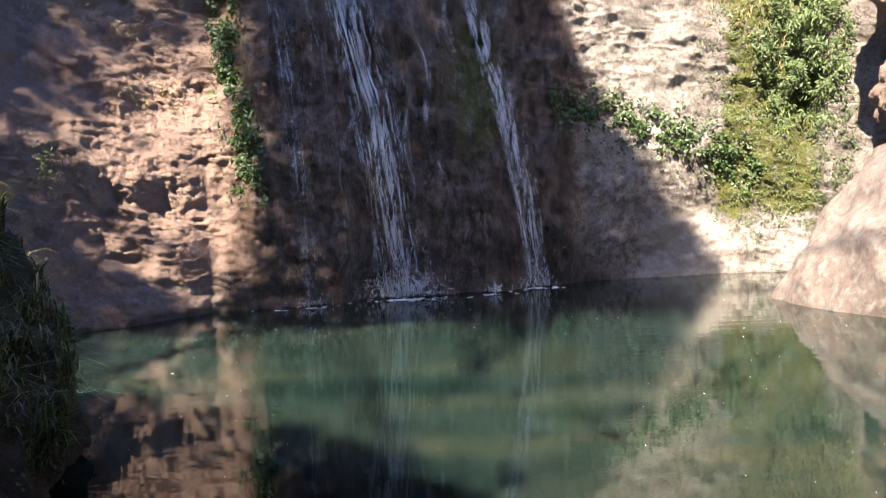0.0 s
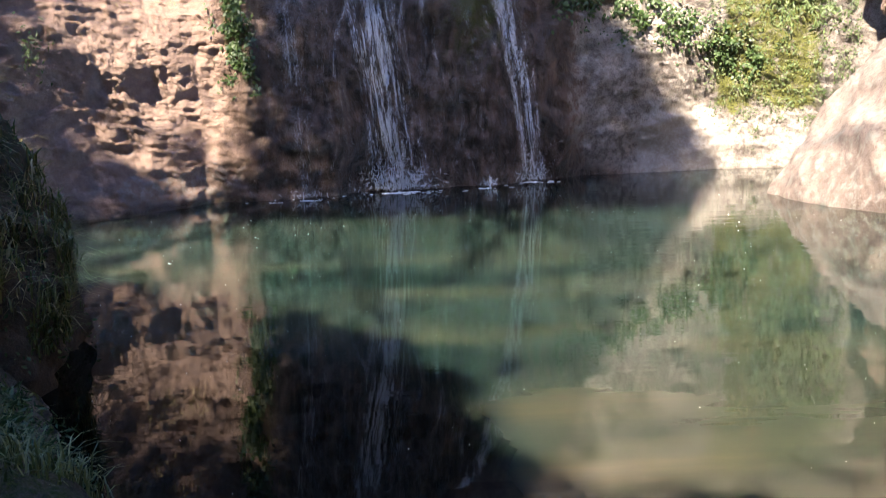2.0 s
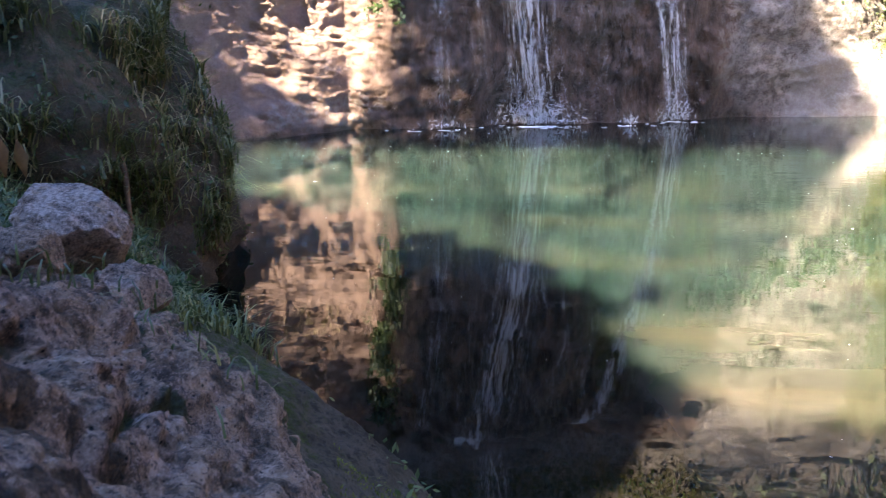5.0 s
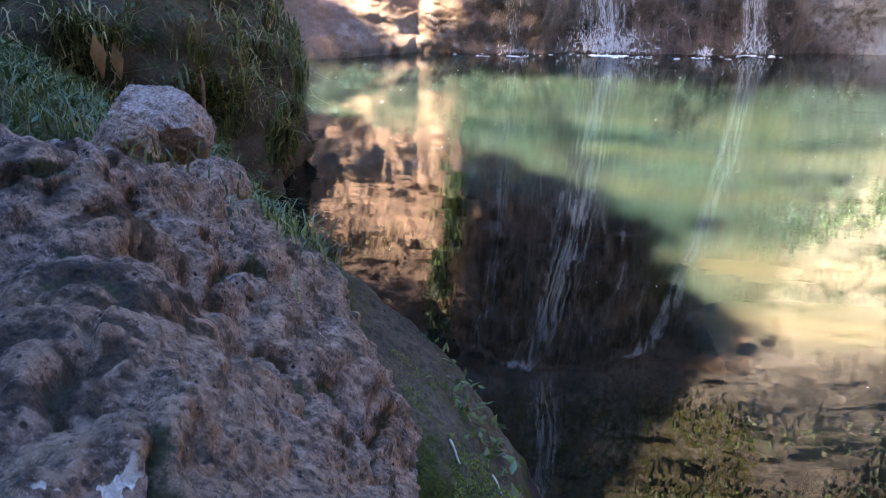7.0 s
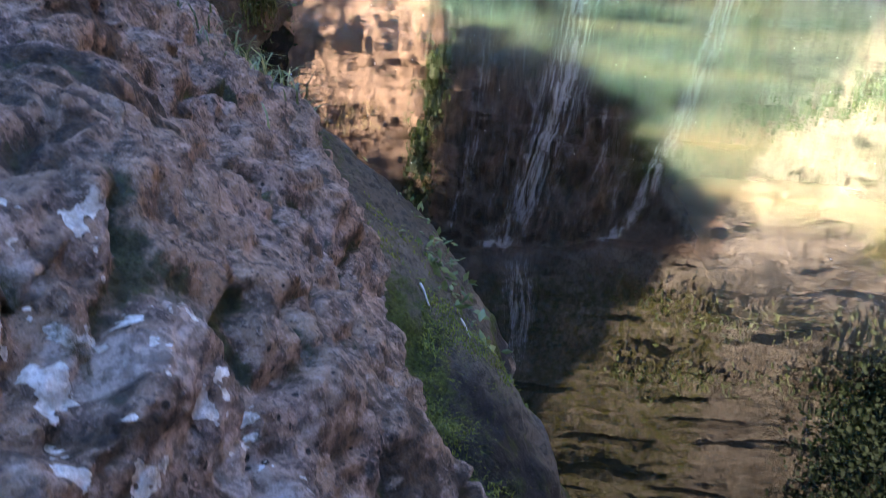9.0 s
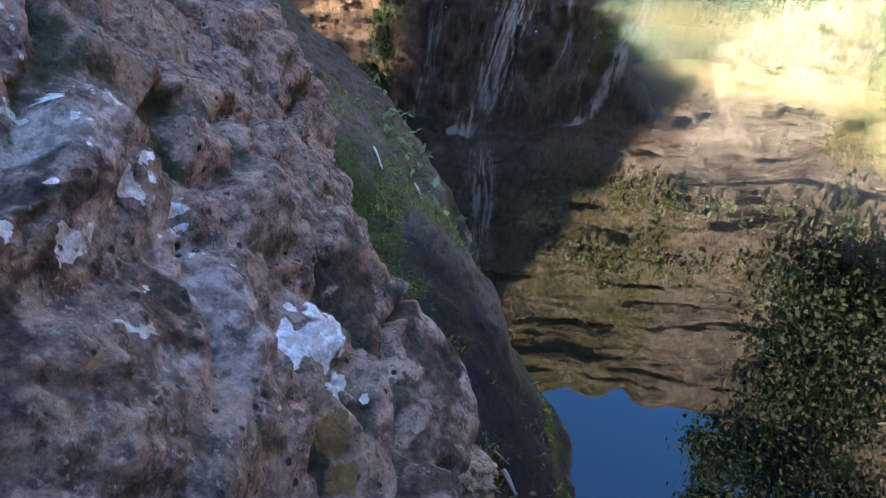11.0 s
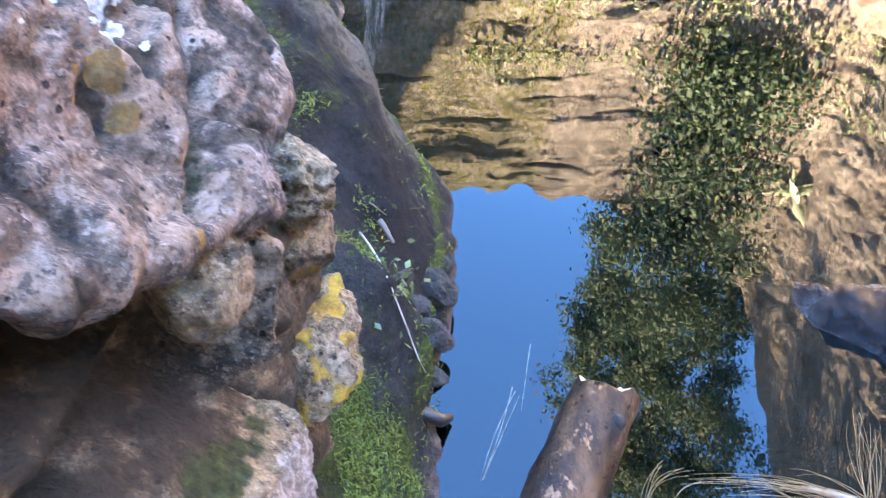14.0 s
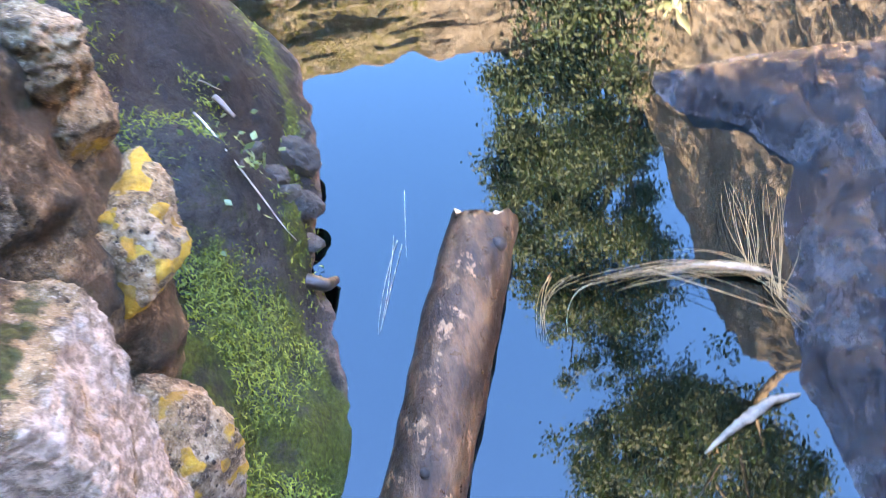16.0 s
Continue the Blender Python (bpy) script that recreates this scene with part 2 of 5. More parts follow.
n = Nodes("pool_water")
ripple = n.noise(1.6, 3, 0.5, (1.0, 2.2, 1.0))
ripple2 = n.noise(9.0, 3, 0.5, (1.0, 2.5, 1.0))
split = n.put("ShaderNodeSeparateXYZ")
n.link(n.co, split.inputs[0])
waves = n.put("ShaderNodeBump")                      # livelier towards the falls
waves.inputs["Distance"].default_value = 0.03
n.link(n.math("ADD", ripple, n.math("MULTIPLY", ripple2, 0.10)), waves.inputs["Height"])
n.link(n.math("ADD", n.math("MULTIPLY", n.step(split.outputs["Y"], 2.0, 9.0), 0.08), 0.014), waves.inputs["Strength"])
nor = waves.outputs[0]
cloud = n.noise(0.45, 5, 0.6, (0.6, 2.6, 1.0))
# near water dark, silt beyond: the pool's shade edge is put into colour
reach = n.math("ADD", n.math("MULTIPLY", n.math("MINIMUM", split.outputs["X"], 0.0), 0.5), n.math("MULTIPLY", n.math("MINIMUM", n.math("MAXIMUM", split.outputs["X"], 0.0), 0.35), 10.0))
sunlit_murk = n.step(n.math("ADD", n.math("ADD", n.math("MULTIPLY", split.outputs["Y"], 1.5), n.math("MULTIPLY", cloud, 2.0)), reach), 7.2, 8.8)
# light and dark streaks of this ramp stand in for sun on silt
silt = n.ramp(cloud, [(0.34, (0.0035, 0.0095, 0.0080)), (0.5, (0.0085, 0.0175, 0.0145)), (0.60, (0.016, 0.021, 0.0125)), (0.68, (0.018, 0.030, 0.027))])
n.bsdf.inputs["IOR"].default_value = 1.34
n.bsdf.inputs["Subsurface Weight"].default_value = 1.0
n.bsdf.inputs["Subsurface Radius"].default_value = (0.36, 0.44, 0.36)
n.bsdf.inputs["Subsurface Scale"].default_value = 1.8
sunlit_silt = n.math("MULTIPLY", n.step(n.math("ADD", split.outputs["Y"], cloud), 6.4, 3.2), n.step(split.outputs["X"], -0.1, 0.6))      # pale silt colour painted in for sunlit water on the sunny side
silt = n.mix(sunlit_silt, silt, n.ramp(cloud, [(0.35, (0.012, 0.017, 0.013)), (0.52, (0.024, 0.024, 0.015)), (0.60, (0.040, 0.033, 0.020)), (0.68, (0.024, 0.034, 0.031))]))
WATER = n.done(n.mix(sunlit_murk, (0.001, 0.0022, 0.0016), silt), 0.012, nor)

# ---------------------------------------------------------------- the gorge
AZ = [-180, -150, -115, -90, -70, -50, -38, -26, -18.3, -15.5, -8.7, -2.2, 6, 12, 16.4, 23, 30, 36, 42, 50, 62, 80, 105, 150, 180]
R0 = [9, 8, 6, 5.5, 6, 7.8, 9.8, 12.3, 13.6, 14.1, 13.8, 14.3, 15.1, 15.8, 16.3, 16.9, 17.2, 16, 14, 11.5, 9.5, 8.5, 8, 8.5, 9]
LEAN = [0, 0, 0.1, 0.2, 0.3, 0.35, 0.4, 0.45, 0.35, 0.22, 0.12, 0.08, 0.07, 0.1, 0.14, 0.16, 0.15, 0.12, 0.1, 0.08, 0.05, 0.05, 0, 0, 0]
TOP = [14, 14, 9, 8, 7.5, 7.5, 8.5, 11.5, 13.4, 13.4, 13.4, 13.4, 13.4, 13.4, 14, 15, 16, 18, 18.6, 16.5, 12, 9, 9, 14, 14]


def cliff_radius(az, z):
    """Distance of the gorge wall from the middle at a bearing (degrees) and height."""
    az, z = np.asarray(az, float), np.asarray(z, float)
    r = np.interp(az, AZ, R0) + np.interp(az, AZ, LEAN) * np.maximum(z, 0) * np.where(z > 6, 6 / np.maximum(z, 1), 1)
    a = np.radians(az)
    p = np.stack([r * np.sin(a), r * np.cos(a), z], -1)
    d = (0.75 * fbm(p * 0.33 + 3.1, 3) + 0.26 * fbm(p * 1.3, 4, ridged=True)) * (1 - 0.65 * smooth(5.9, 7.0, z))
    # bedding of the upper wall: broad beds with thin dark gaps under them, dying out here and there
    upper = smooth(5.9, 6.8, z + 0.4 * pnoise(p * 0.5))
    layers = z * 0.72 + 0.8 * pnoise(p * (0.2, 0.2, 0.35) + 40) + 0.2 * pnoise(p * (0.8, 0.8, 1.2))
    bed = layers % 1.0
    held = smooth(-0.08, 0.22, pnoise(np.stack([p[:, 0] * 0.35, p[:, 1] * 0.35, np.floor(layers) * 3.7], -1) + 15)) if p.ndim == 2 else 1.0
    d = d + upper * (1 - 0.7 * smooth(20, 27, az)) * (held * (0.26 * bed ** 2 - 0.30 * np.exp(-((bed - 0.03) / 0.05) ** 2)) + 0.05 * smooth(-0.1, 0.2, pnoise(p * 0.9 + 80)) * (np.floor(layers * 3.3 + 0.7 * pnoise(p * 0.8)) % 2))
    left = np.exp(-((az + 18.0) / 2.8) ** 2 - ((z - 2.45) / 0.5) ** 2)
    low = np.exp(-((az + 19) / 7.0) ** 2 - ((z - 0.2) / 0.9) ** 2)
    shelf = smooth(5.6, 6.2, z + 0.5 * pnoise(p * 0.4)) * np.exp(-((az + 2) / 13) ** 2)
    hollow = np.exp(-((az + 5.0) / 1.5) ** 2 - ((z - 0.2) / 0.35) ** 2) + 0.8 * np.exp(-((az - 23.2) / 0.9) ** 2 - ((z - 2.9) / 0.8) ** 2)
    rib = np.exp(-((az - 24.4) / 0.6) ** 2 - ((z - 1.9) / 0.9) ** 2)
    lz = z * 3.3 + 1.6 * pnoise(p * (0.5, 0.5, 0.9) + 60) + 0.5 * pnoise(p * 2.2)
    ledge = (lz % 1.0) ** 3 * smooth(-0.2, 0.35, pnoise(p * 0.8 + 90) + 0.15)
    pw = p + 0.25 * np.stack([pnoise(p * 1.3 + 5), pnoise(p * 1.3 + 25), pnoise(p * 1.3 + 45)], -1)
    lump = 0.26 * billow(pw * (0.8, 0.8, 1.2) + 70, 2) + 0.11 * billow(pw * (1.7, 1.7, 4.4) + 7, 2) + 0.06 * billow(pw * (4.2, 4.2, 12) + 3, 2) + 0.030 * billow(p * (13, 13, 22), 2)
    calm = (1 - 0.65 * smooth(9, 13, az)) * (1 - 0.65 * smooth(6, 7.5, z))
    veil = smooth(-15, -12, az) * (1 - smooth(8, 10, az)) * (1 - smooth(5.5, 6.5, z))
    d = d + 0.03 * ledge * np.maximum(1 - smooth(-16, -13, az), 0.3 * smooth(5.5, 7, z)) + 0.05 * ledge * (1 - veil) + (1 - 0.70 * smooth(5.5, 7, z) * (1 - smooth(26, 31, az))) * (1 - 0.5 * smooth(9, 12, az) * (1 - smooth(26, 31, az))) * lump + 0.6 * veil * fbm(p * (1.0, 1.0, 0.9) + 77, 2, ridged=True) + 0.18 * veil * fbm(p * (2.4, 2.4, 0.9) + 31, 4, ridged=True) + 0.05 * calm * fbm(p * (4, 4, 6) + 3, 5, 0.6, ridged=True) + 0.02 * fbm(p * (9, 9, 13), 3, ridged=True)
    d = d * (1 - 0.5 * smooth(17, 21, az) * (1 - smooth(26, 31, az)) * smooth(5.5, 7, z))
    r = r - d * smooth(-0.6, 0.8, z + 0.4) - 0.3 * left - 0.3 * low + 0.2 * np.exp(-((az + 18.5) / 3.2) ** 2 - ((z - 3.25) / 0.3) ** 2) + 0.25 * np.exp(-((az + 25) / 3.5) ** 2 - ((z - 3.7) / 0.35) ** 2) - 0.25 * np.exp(-((az + 24) / 4) ** 2 - ((z - 2.7) / 0.5) ** 2) + 0.9 * shelf + 0.5 * hollow - 0.3 * rib
    return r


def cliff_point(az, z, off=0.0):
    if np.ndim(az) == 0:
        return cliff_point(np.array([az]), np.array([z]), off)[0]
    r, a = cliff_radius(az, z) - off, np.radians(np.asarray(az, float))
    return np.stack([r * np.sin(a), r * np.cos(a), np.asarray(z, float) + 0 * r], -1)


def cliff(name, a0, a1, step, mat, label, zstep=0.06, zfine=6.6, masks=None, seen=None):
    az = np.linspace(a0, a1, int((a1 - a0) / step) + 2) if seen is None else np.concatenate([np.arange(a0, seen[0], 0.9), np.linspace(*seen, int((seen[1] - seen[0]) / step) + 2), np.arange(seen[1] + 0.9, a1 + 0.89, 0.9).clip(max=a1)])
    top = np.interp(az, AZ, TOP)
    zs = np.concatenate([np.arange(-0.9, zfine, zstep) / 20, np.linspace(zfine, 20, int((20 - zfine) / (zstep * 1.7))) / 20])
    A = np.repeat(az[:, None], len(zs), 1)
    Z = np.where(zs[None] * 20 < zfine, zs[None] * 20 + 0 * A, zfine + (zs[None] * 20 - zfine) / (20 - zfine) * (top[:, None] + 0.8 * pnoise(np.stack([az * 0.3, 0 * az, 0 * az], -1))[:, None] - zfine))
    v = cliff_point(A.ravel(), Z.ravel())
    back = v.reshape(len(az), -1, 3)[:, -1:, :] * np.array([1.6, 1.6, 1.08])
    v = np.concatenate([v.reshape(len(az), -1, 3), back], 1)
    m = {k: fn(np.concatenate([A, A[:, -1:]], 1).ravel(), np.concatenate([Z, Z[:, -1:]], 1).ravel(), v.reshape(-1, 3)) for k, fn in (masks or {}).items()}
    me = mesh(name, v.reshape(-1, 3), grid_faces(*v.shape[:2])[:, ::-1], mat, m)
    return thing(name, me, label, "cliff", "structure")


def wob(p, f=0.8):
    return fbm(p * f + 21, 3)


def m_dry(a, z, p):
    return smooth(8, 10.5, a + 2 * wob(p)) + 1.0 * smooth(5.8, 7.0, z)


def m_rust(a, z, p):
    return 0.8 * (1 - smooth(-15, -13, a + 2 * wob(p))) * (1 - smooth(4.5, 7, z)) + 0.33 * smooth(19, 22, a + 3 * wob(p)) * smooth(1.2, 2, z) * (1 - smooth(6, 8, z))


def m_wet(a, z, p):
    falls = smooth(-14.5, -11.5, a + 2 * wob(p)) * (1 - smooth(7.5, 10, a + 2 * wob(p))) * (1 - smooth(5.8, 6.8, z))
    return 0.85 * falls + 0.45 * (1 - smooth(0.05, 0.5, z)) * (a < 12) + 0.4 * (1 - smooth(0.0, 0.12, z))


def m_moss(a, z, p):
    g = 0.30 * smooth(-13, -11, a) * (1 - smooth(9, 12, a)) + 0.30 * np.exp(-((a - 2.5) / 2.5) ** 2 - ((z - 3.6) / 1.6) ** 2)
    g = g + 0.5 * np.exp(-((a + 13.2) / 0.9) ** 2) * smooth(1.5, 2.5, z)
    g = g + 0.60 * smooth(16.5, 18.5, a + 2 * wob(p)) * (1 - smooth(23, 26, a)) * smooth(0.6, 1.2, z + 0.4 * wob(p)) * (1 - smooth(6, 7, z))
    return g + 0.20 * smooth(6.2, 7.5, z)


def m_pale(a, z, p):
    return 0.5 * smooth(12, 15, a) * (1 - smooth(0.7, 1.3, z + 0.4 * wob(p))) + 0.5 * smooth(6.5, 9.0, a) * (1 - smooth(16, 19, a)) * (1 - smooth(7.0, 7.6, z)) + 0.5 * smooth(-23, -20, a) * (1 - smooth(-13, -12, a)) * (1 - smooth(0.4, 1.0, z))


MASKS = {"dry": m_dry, "rust_shade": m_rust, "wet_shade": m_wet, "moss": m_moss, "pale": m_pale}
cliff("cliff_west", -95, -14, 0.11, CLIFF, "reddish brown weathered rock face with ledges and dry grass", 0.03, masks=MASKS, seen=(-29, -14))
cliff("cliff_falls", -14, 10, 0.095, CLIFF, "dark wet rock face behind thin waterfalls, moss in streaks", 0.03, masks=MASKS)
cliff("cliff_east", 10, 62, 0.11, CLIFF, "pale sunlit rock face with yellow moss and hanging plants", 0.035, masks=MASKS, seen=(10, 46))
# unseen wall added behind; its height is set to shade the near rocks
cliff("cliff_south", 62, 265, 1.2, CLIFF, "unseen rock face added behind to shade the near shore", 0.35, masks={"moss": lambda a, z, p: 0.3 + 0 * z, "dry": lambda a, z, p: 0.5 + 0 * z})

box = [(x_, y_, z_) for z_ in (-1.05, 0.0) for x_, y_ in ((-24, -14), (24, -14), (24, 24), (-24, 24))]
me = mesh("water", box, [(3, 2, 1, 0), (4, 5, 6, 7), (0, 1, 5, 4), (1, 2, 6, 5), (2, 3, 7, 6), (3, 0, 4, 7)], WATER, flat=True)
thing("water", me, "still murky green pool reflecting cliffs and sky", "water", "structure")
me = mesh("ground", [(-300, -300, -1.2), (300, -300, -1.2), (300, 300, -1.2), (-300, 300, -1.2)], [(0, 1, 2, 3)], BANK)
thing("ground", me, "dark silt bed under the pool", "ground", "structure")


def boulder(name, c, r, turn, mat, label, category="boulder", n=120, m=80, rough=(0.12, 1.5), fine=(0.02, 9), masks=None, flatten=None, shape=None, parent=None, power=1.0, seed=0.0, facets=0):
    """A rounded stone: ellipsoid with large and small relief."""
    u = np.linspace(0, 2 * np.pi, n, endpoint=False)
    w = np.linspace(0.004, np.pi - 0.004, m)
    U, V = np.meshgrid(u, w, indexing="ij")
    q = np.stack([np.sin(V) * np.cos(U), np.sin(V) * np.sin(U), np.cos(V)], -1).reshape(-1, 3)
    q = np.sign(q) * np.abs(q) ** power
    v = q * r
    k = 1 / max(r)
    size = min(r)
    s = seed + sum(c)
    d = rough[0] * size * 2 * fbm(v * k * rough[1] * 2 + s, 3) + rough[0] * size * fbm(v * k * rough[1] * 4 + s, 3, ridged=True)
    d = d + fine[0] * fbm(v * fine[1] + s, 4, ridged=True)
    nrm = q / np.array(r)
    nrm /= np.linalg.norm(nrm, axis=1)[:, None]
    v = v + nrm * d[:, None]
    M = np.array(Euler([radians(t) for t in turn]).to_matrix())
    v = v @ M.T + np.array(c)
    nrm = nrm @ M.T
    if facets:
        cut = np.random.default_rng(int(seed * 10) + 5).normal(size=(facets, 3))
        for w in cut / np.linalg.norm(cut, axis=1)[:, None]:
            h = (v - np.array(c)) @ w
            v = v - np.outer(0.92 * np.maximum(h - 0.74 * h.max(), 0), w)
        v = v + nrm * (fine[0] * 0.6 * (np.abs(pnoise(v * fine[1] * 2.5)) + 0.5 * pnoise(v * fine[1] * 6)))[:, None]
    if shape:
        v = shape(v)
    mk = {key: fn(v, nrm) for key, fn in (masks or {}).items()}
    return thing(name, mesh(name, v, grid_faces(n, m, True), mat, mk), label, category, parent=parent)


boulder("sunlit_boulder", (9.3, 11.2, -0.7), (4.6, 4.0, 3.4), (0, 0, 0), CLIFF_PALE, "smooth pale boulder in full sun at the water", n=260, m=180, rough=(0.05, 1.2), fine=(0.09, 2.2), masks={"pale": lambda v, q: 0.45 + 0 * v[:, 0]})
boulder("moss_boulder", (-4.08, 4.7, 0.3), (1.65, 1.9, 1.75), (0, 0, 10), EARTH, "overhanging bank boulder covered with moss and roots", n=140, m=100, rough=(0.12, 1.3), fine=(0.05, 5),
        masks={"moss": lambda v, q: 0.35 + 0.3 * q[:, 2]})

# ---------------------------------------------------------------- near boulder: sloping flank, ridge on top, undercut lip
STATION = [-0.7, -0.15, 0.05, 0.19, 0.35, 0.55, 0.75, 0.95, 1.2, 1.5, 1.8]
LIP_X = [-0.24, -0.145, -0.060, -0.076, -0.187, -0.283, -0.345, -0.43, -0.65, -1.02, -1.4]
LIP_Z = [1.06, 1.02, 0.91, 0.89, 0.89, 0.86, 0.80, 0.80, 0.80, 0.78, 0.70]
MID_X = [-0.30, -0.20, -0.172, -0.181, -0.284, -0.40, -0.445, -0.54, -0.77, -1.15, -1.55]
MID_Z = [1.13, 1.12, 1.045, 1.03, 1.025, 1.0, 0.985, 0.985, 0.97, 0.91, 0.80]
TOP_X = [-0.42, -0.30, -0.30, -0.345, -0.48, -0.655, -0.70, -0.80, -1.0, -1.35, -1.7]
TOP_Z = [1.25, 1.245, 1.23, 1.21, 1.21, 1.20, 1.17, 1.135, 1.07, 0.98, 0.85]
by = np.concatenate([np.linspace(-0.7, -0.22, 60), np.linspace(-0.217, 0.45, 400), np.linspace(0.453, 1.1, 220), np.linspace(1.106, 1.8, 70)])
ker = np.exp(-np.linspace(-2, 2, 31) ** 2)
lx, lz, mx_, mz_, tx, tz = (np.convolve(np.pad(np.interp(by, STATION, q), 15, "edge"), ker / ker.sum(), "valid") for q in (LIP_X, LIP_Z, MID_X, MID_Z, TOP_X, TOP_Z))
slope = np.interp(by, [0.25, 0.6], [1.0, 0.35])
ker = np.exp(-np.linspace(-2, 2, 25) ** 2)
rows = []
for y_, x0, z0, x1, z1, x2, z2, k_ in zip(by, lx, lz, mx_, mz_, tx, tz, slope):
    X, Z = np.array([x0 - k_ * 0.42, x0 - k_ * 0.16, x0, x1, x2, x2 - 0.75]), np.array([z0 - 0.42, z0 - 0.05, z0, z1, z2, z2 + 0.01])
    u = np.concatenate([[0, 0.31, 0.42], 0.42 + np.cumsum(np.hypot(np.diff(X[2:]), np.diff(Z[2:])))])
    t_ = np.concatenate([np.linspace(0, 0.38, 30), np.linspace(0.382, u[4] + 0.05, 330), np.linspace(u[4] + 0.053, u[5], 130)])
    px, pz = np.interp(t_, u, X), np.interp(t_, u, Z)
    px, pz = (np.convolve(np.pad(q, 12, "edge"), ker / ker.sum(), "valid") for q in (px, pz))
    px = np.concatenate([px, px[-1] - np.linspace(0.012, 1.3, 90)])
    tail = np.linspace(0, 1, 90)
    pz = np.concatenate([pz, pz[-1] + 0.06 * tail - 0.75 * smooth(0.55, 1.0, tail)]) - 0.8 * (1 - smooth(-0.7, -0.5, y_)) - 0.6 * smooth(1.55, 1.8, y_)
    rows.append(np.stack([px, 0 * px + y_, pz], -1))
v = np.stack(rows, 1)
ridge = smooth(0.57, 0.66, -v[..., 0] + 0.04 * fbm(v.reshape(-1, 3) * 9, 2).reshape(v.shape[:2])) * smooth(0.72, 0.60, v[..., 1]) * smooth(0.15, 0.35, v[..., 1]) * smooth(0.9, 1.1, v[..., 2])
v[..., 2] += 0.055 * ridge
nr = np.cross(np.gradient(v, axis=0), np.gradient(v, axis=1))
nr /= np.linalg.norm(nr, axis=-1)[..., None]
nr *= np.sign(nr[200, 300, 2])
shape2 = v.shape[:2]
v, nr = v.reshape(-1, 3), nr.reshape(-1, 3)
warp = v + 0.03 * np.stack([fbm(v * 7 + 1, 2), fbm(v * 7 + 30, 2), fbm(v * 7 + 60, 2)], -1)
crag = fbm(v * (5, 3, 5) + 2, 4)
rough = smooth(-0.25, 0.25, pnoise(v * 3.5 + 50))
away = smooth(0.2, 0.6, v[:, 1])
swell = billow(warp * (8, 5.5, 8) + 4, 2, 0.45)
knob = billow(warp * (24, 17, 24) + 7, 3, 0.5)
lumps = 0.020 * fbm(v * (4.2, 3.0, 4.2) + 8, 3) + (0.060 + 0.015 * away) * swell + (0.011 + 0.008 * rough + 0.002 * away) * knob
lumps += (0.0022 + 0.002 * rough + 0.002 * away) * fbm(v * (75, 65, 75), 3, 0.6)
pit = smooth(0.12, 0.34, pnoise(warp * (19, 18, 19) + 44)) * smooth(-0.15, 0.25, pnoise(v * 5 + 71))
hole = smooth(0.22, 0.42, pnoise(warp * (25, 20, 25) + 12)) * smooth(-0.1, 0.2, pnoise(v * 6 + 91))
lumps -= (0.013 + 0.004 * away) * pit + 0.016 * hole * (0.4 + rough)
crack = np.abs(pnoise(v * (5.5, 4.6, 5.5) + 33) + 0.25 * pnoise(v * 14))
lumps -= 0.014 * np.exp(-(crack / 0.035) ** 2)
# cleft running up beside the bulging rim
cleft = np.zeros(len(v))
line = np.array([(-0.178, 0.165, 1.030), (-0.137, 0.127, 0.985), (-0.110, 0.077, 0.962), (-0.101, 0.036, 0.959), (-0.094, 0.004, 0.950)])
for p0, p1 in zip(line[:-1], line[1:]):
    k = np.clip((v - p0) @ (p1 - p0) / ((p1 - p0) ** 2).sum(), 0, 1)
    cleft = np.maximum(cleft, np.exp(-(np.linalg.norm(v - p0 - k[:, None] * (p1 - p0) + 0.004 * pnoise(v * 25)[:, None], axis=1) / 0.008) ** 2))
lumps -= 0.016 * cleft
v = v + nr * (lumps + 0.004)[:, None]
crust = np.exp(-((v[:, 0] + 0.27) / 0.10) ** 2 - ((v[:, 1] - 0.03) / 0.11) ** 2)


def spots(v, at, grow=1.0):
    """Mask of ragged round spots: rows of place and radius."""
    out = np.zeros(len(v))
    wig = 0.9 * fbm(v * 60, 3)
    for c, r in at:
        d_ = v - np.array(c)
        w_ = np.array((0.80, -0.15, 0.58))
        side = np.sqrt(np.maximum((d_ ** 2).sum(1) - 0.93 * (d_ @ w_) ** 2, 0))
        out = np.maximum(out, (1.2 - side / (r * grow) * (0.7 + wig)) * (np.abs(d_ @ w_) < 0.08))
    return np.clip(out, 0, 1)


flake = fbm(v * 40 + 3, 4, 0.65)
# pits and creases: soil and moss, plus shade painted in as darker colour
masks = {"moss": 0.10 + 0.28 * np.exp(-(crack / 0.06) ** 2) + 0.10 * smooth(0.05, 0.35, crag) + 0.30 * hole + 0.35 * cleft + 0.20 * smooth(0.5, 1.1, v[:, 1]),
         "rust_shade": 0.10 + 0.16 * smooth(0.0, 0.35, -crag) + 0.34 * pit + 0.22 * smooth(0.0, -0.16, knob),
         "pale": 0.25 + 0.44 * crust * smooth(-0.1, 0.25, pnoise(v * 22)), "wet_shade": 0.45 * np.clip(hole + 0.6 * pit, 0, 1), "dry": np.zeros(len(v)),
         "lichen": np.maximum(spots(v, [((-0.158, 0.082, 1.035), 0.023), ((-0.172, 0.070, 1.045), 0.015)]), 0.95 * crust * smooth(0.05, 0.40, flake)),
         "ochre": spots(v, [((-0.140, 0.035, 1.015), 0.011), ((-0.124, 0.022, 1.0), 0.008), ((-0.08, -0.02, 0.96), 0.006)])}
near = empty("near_boulder", "large purplish grey pitted boulder with lichen beside the pool", "boulder", (0, 0, 0))
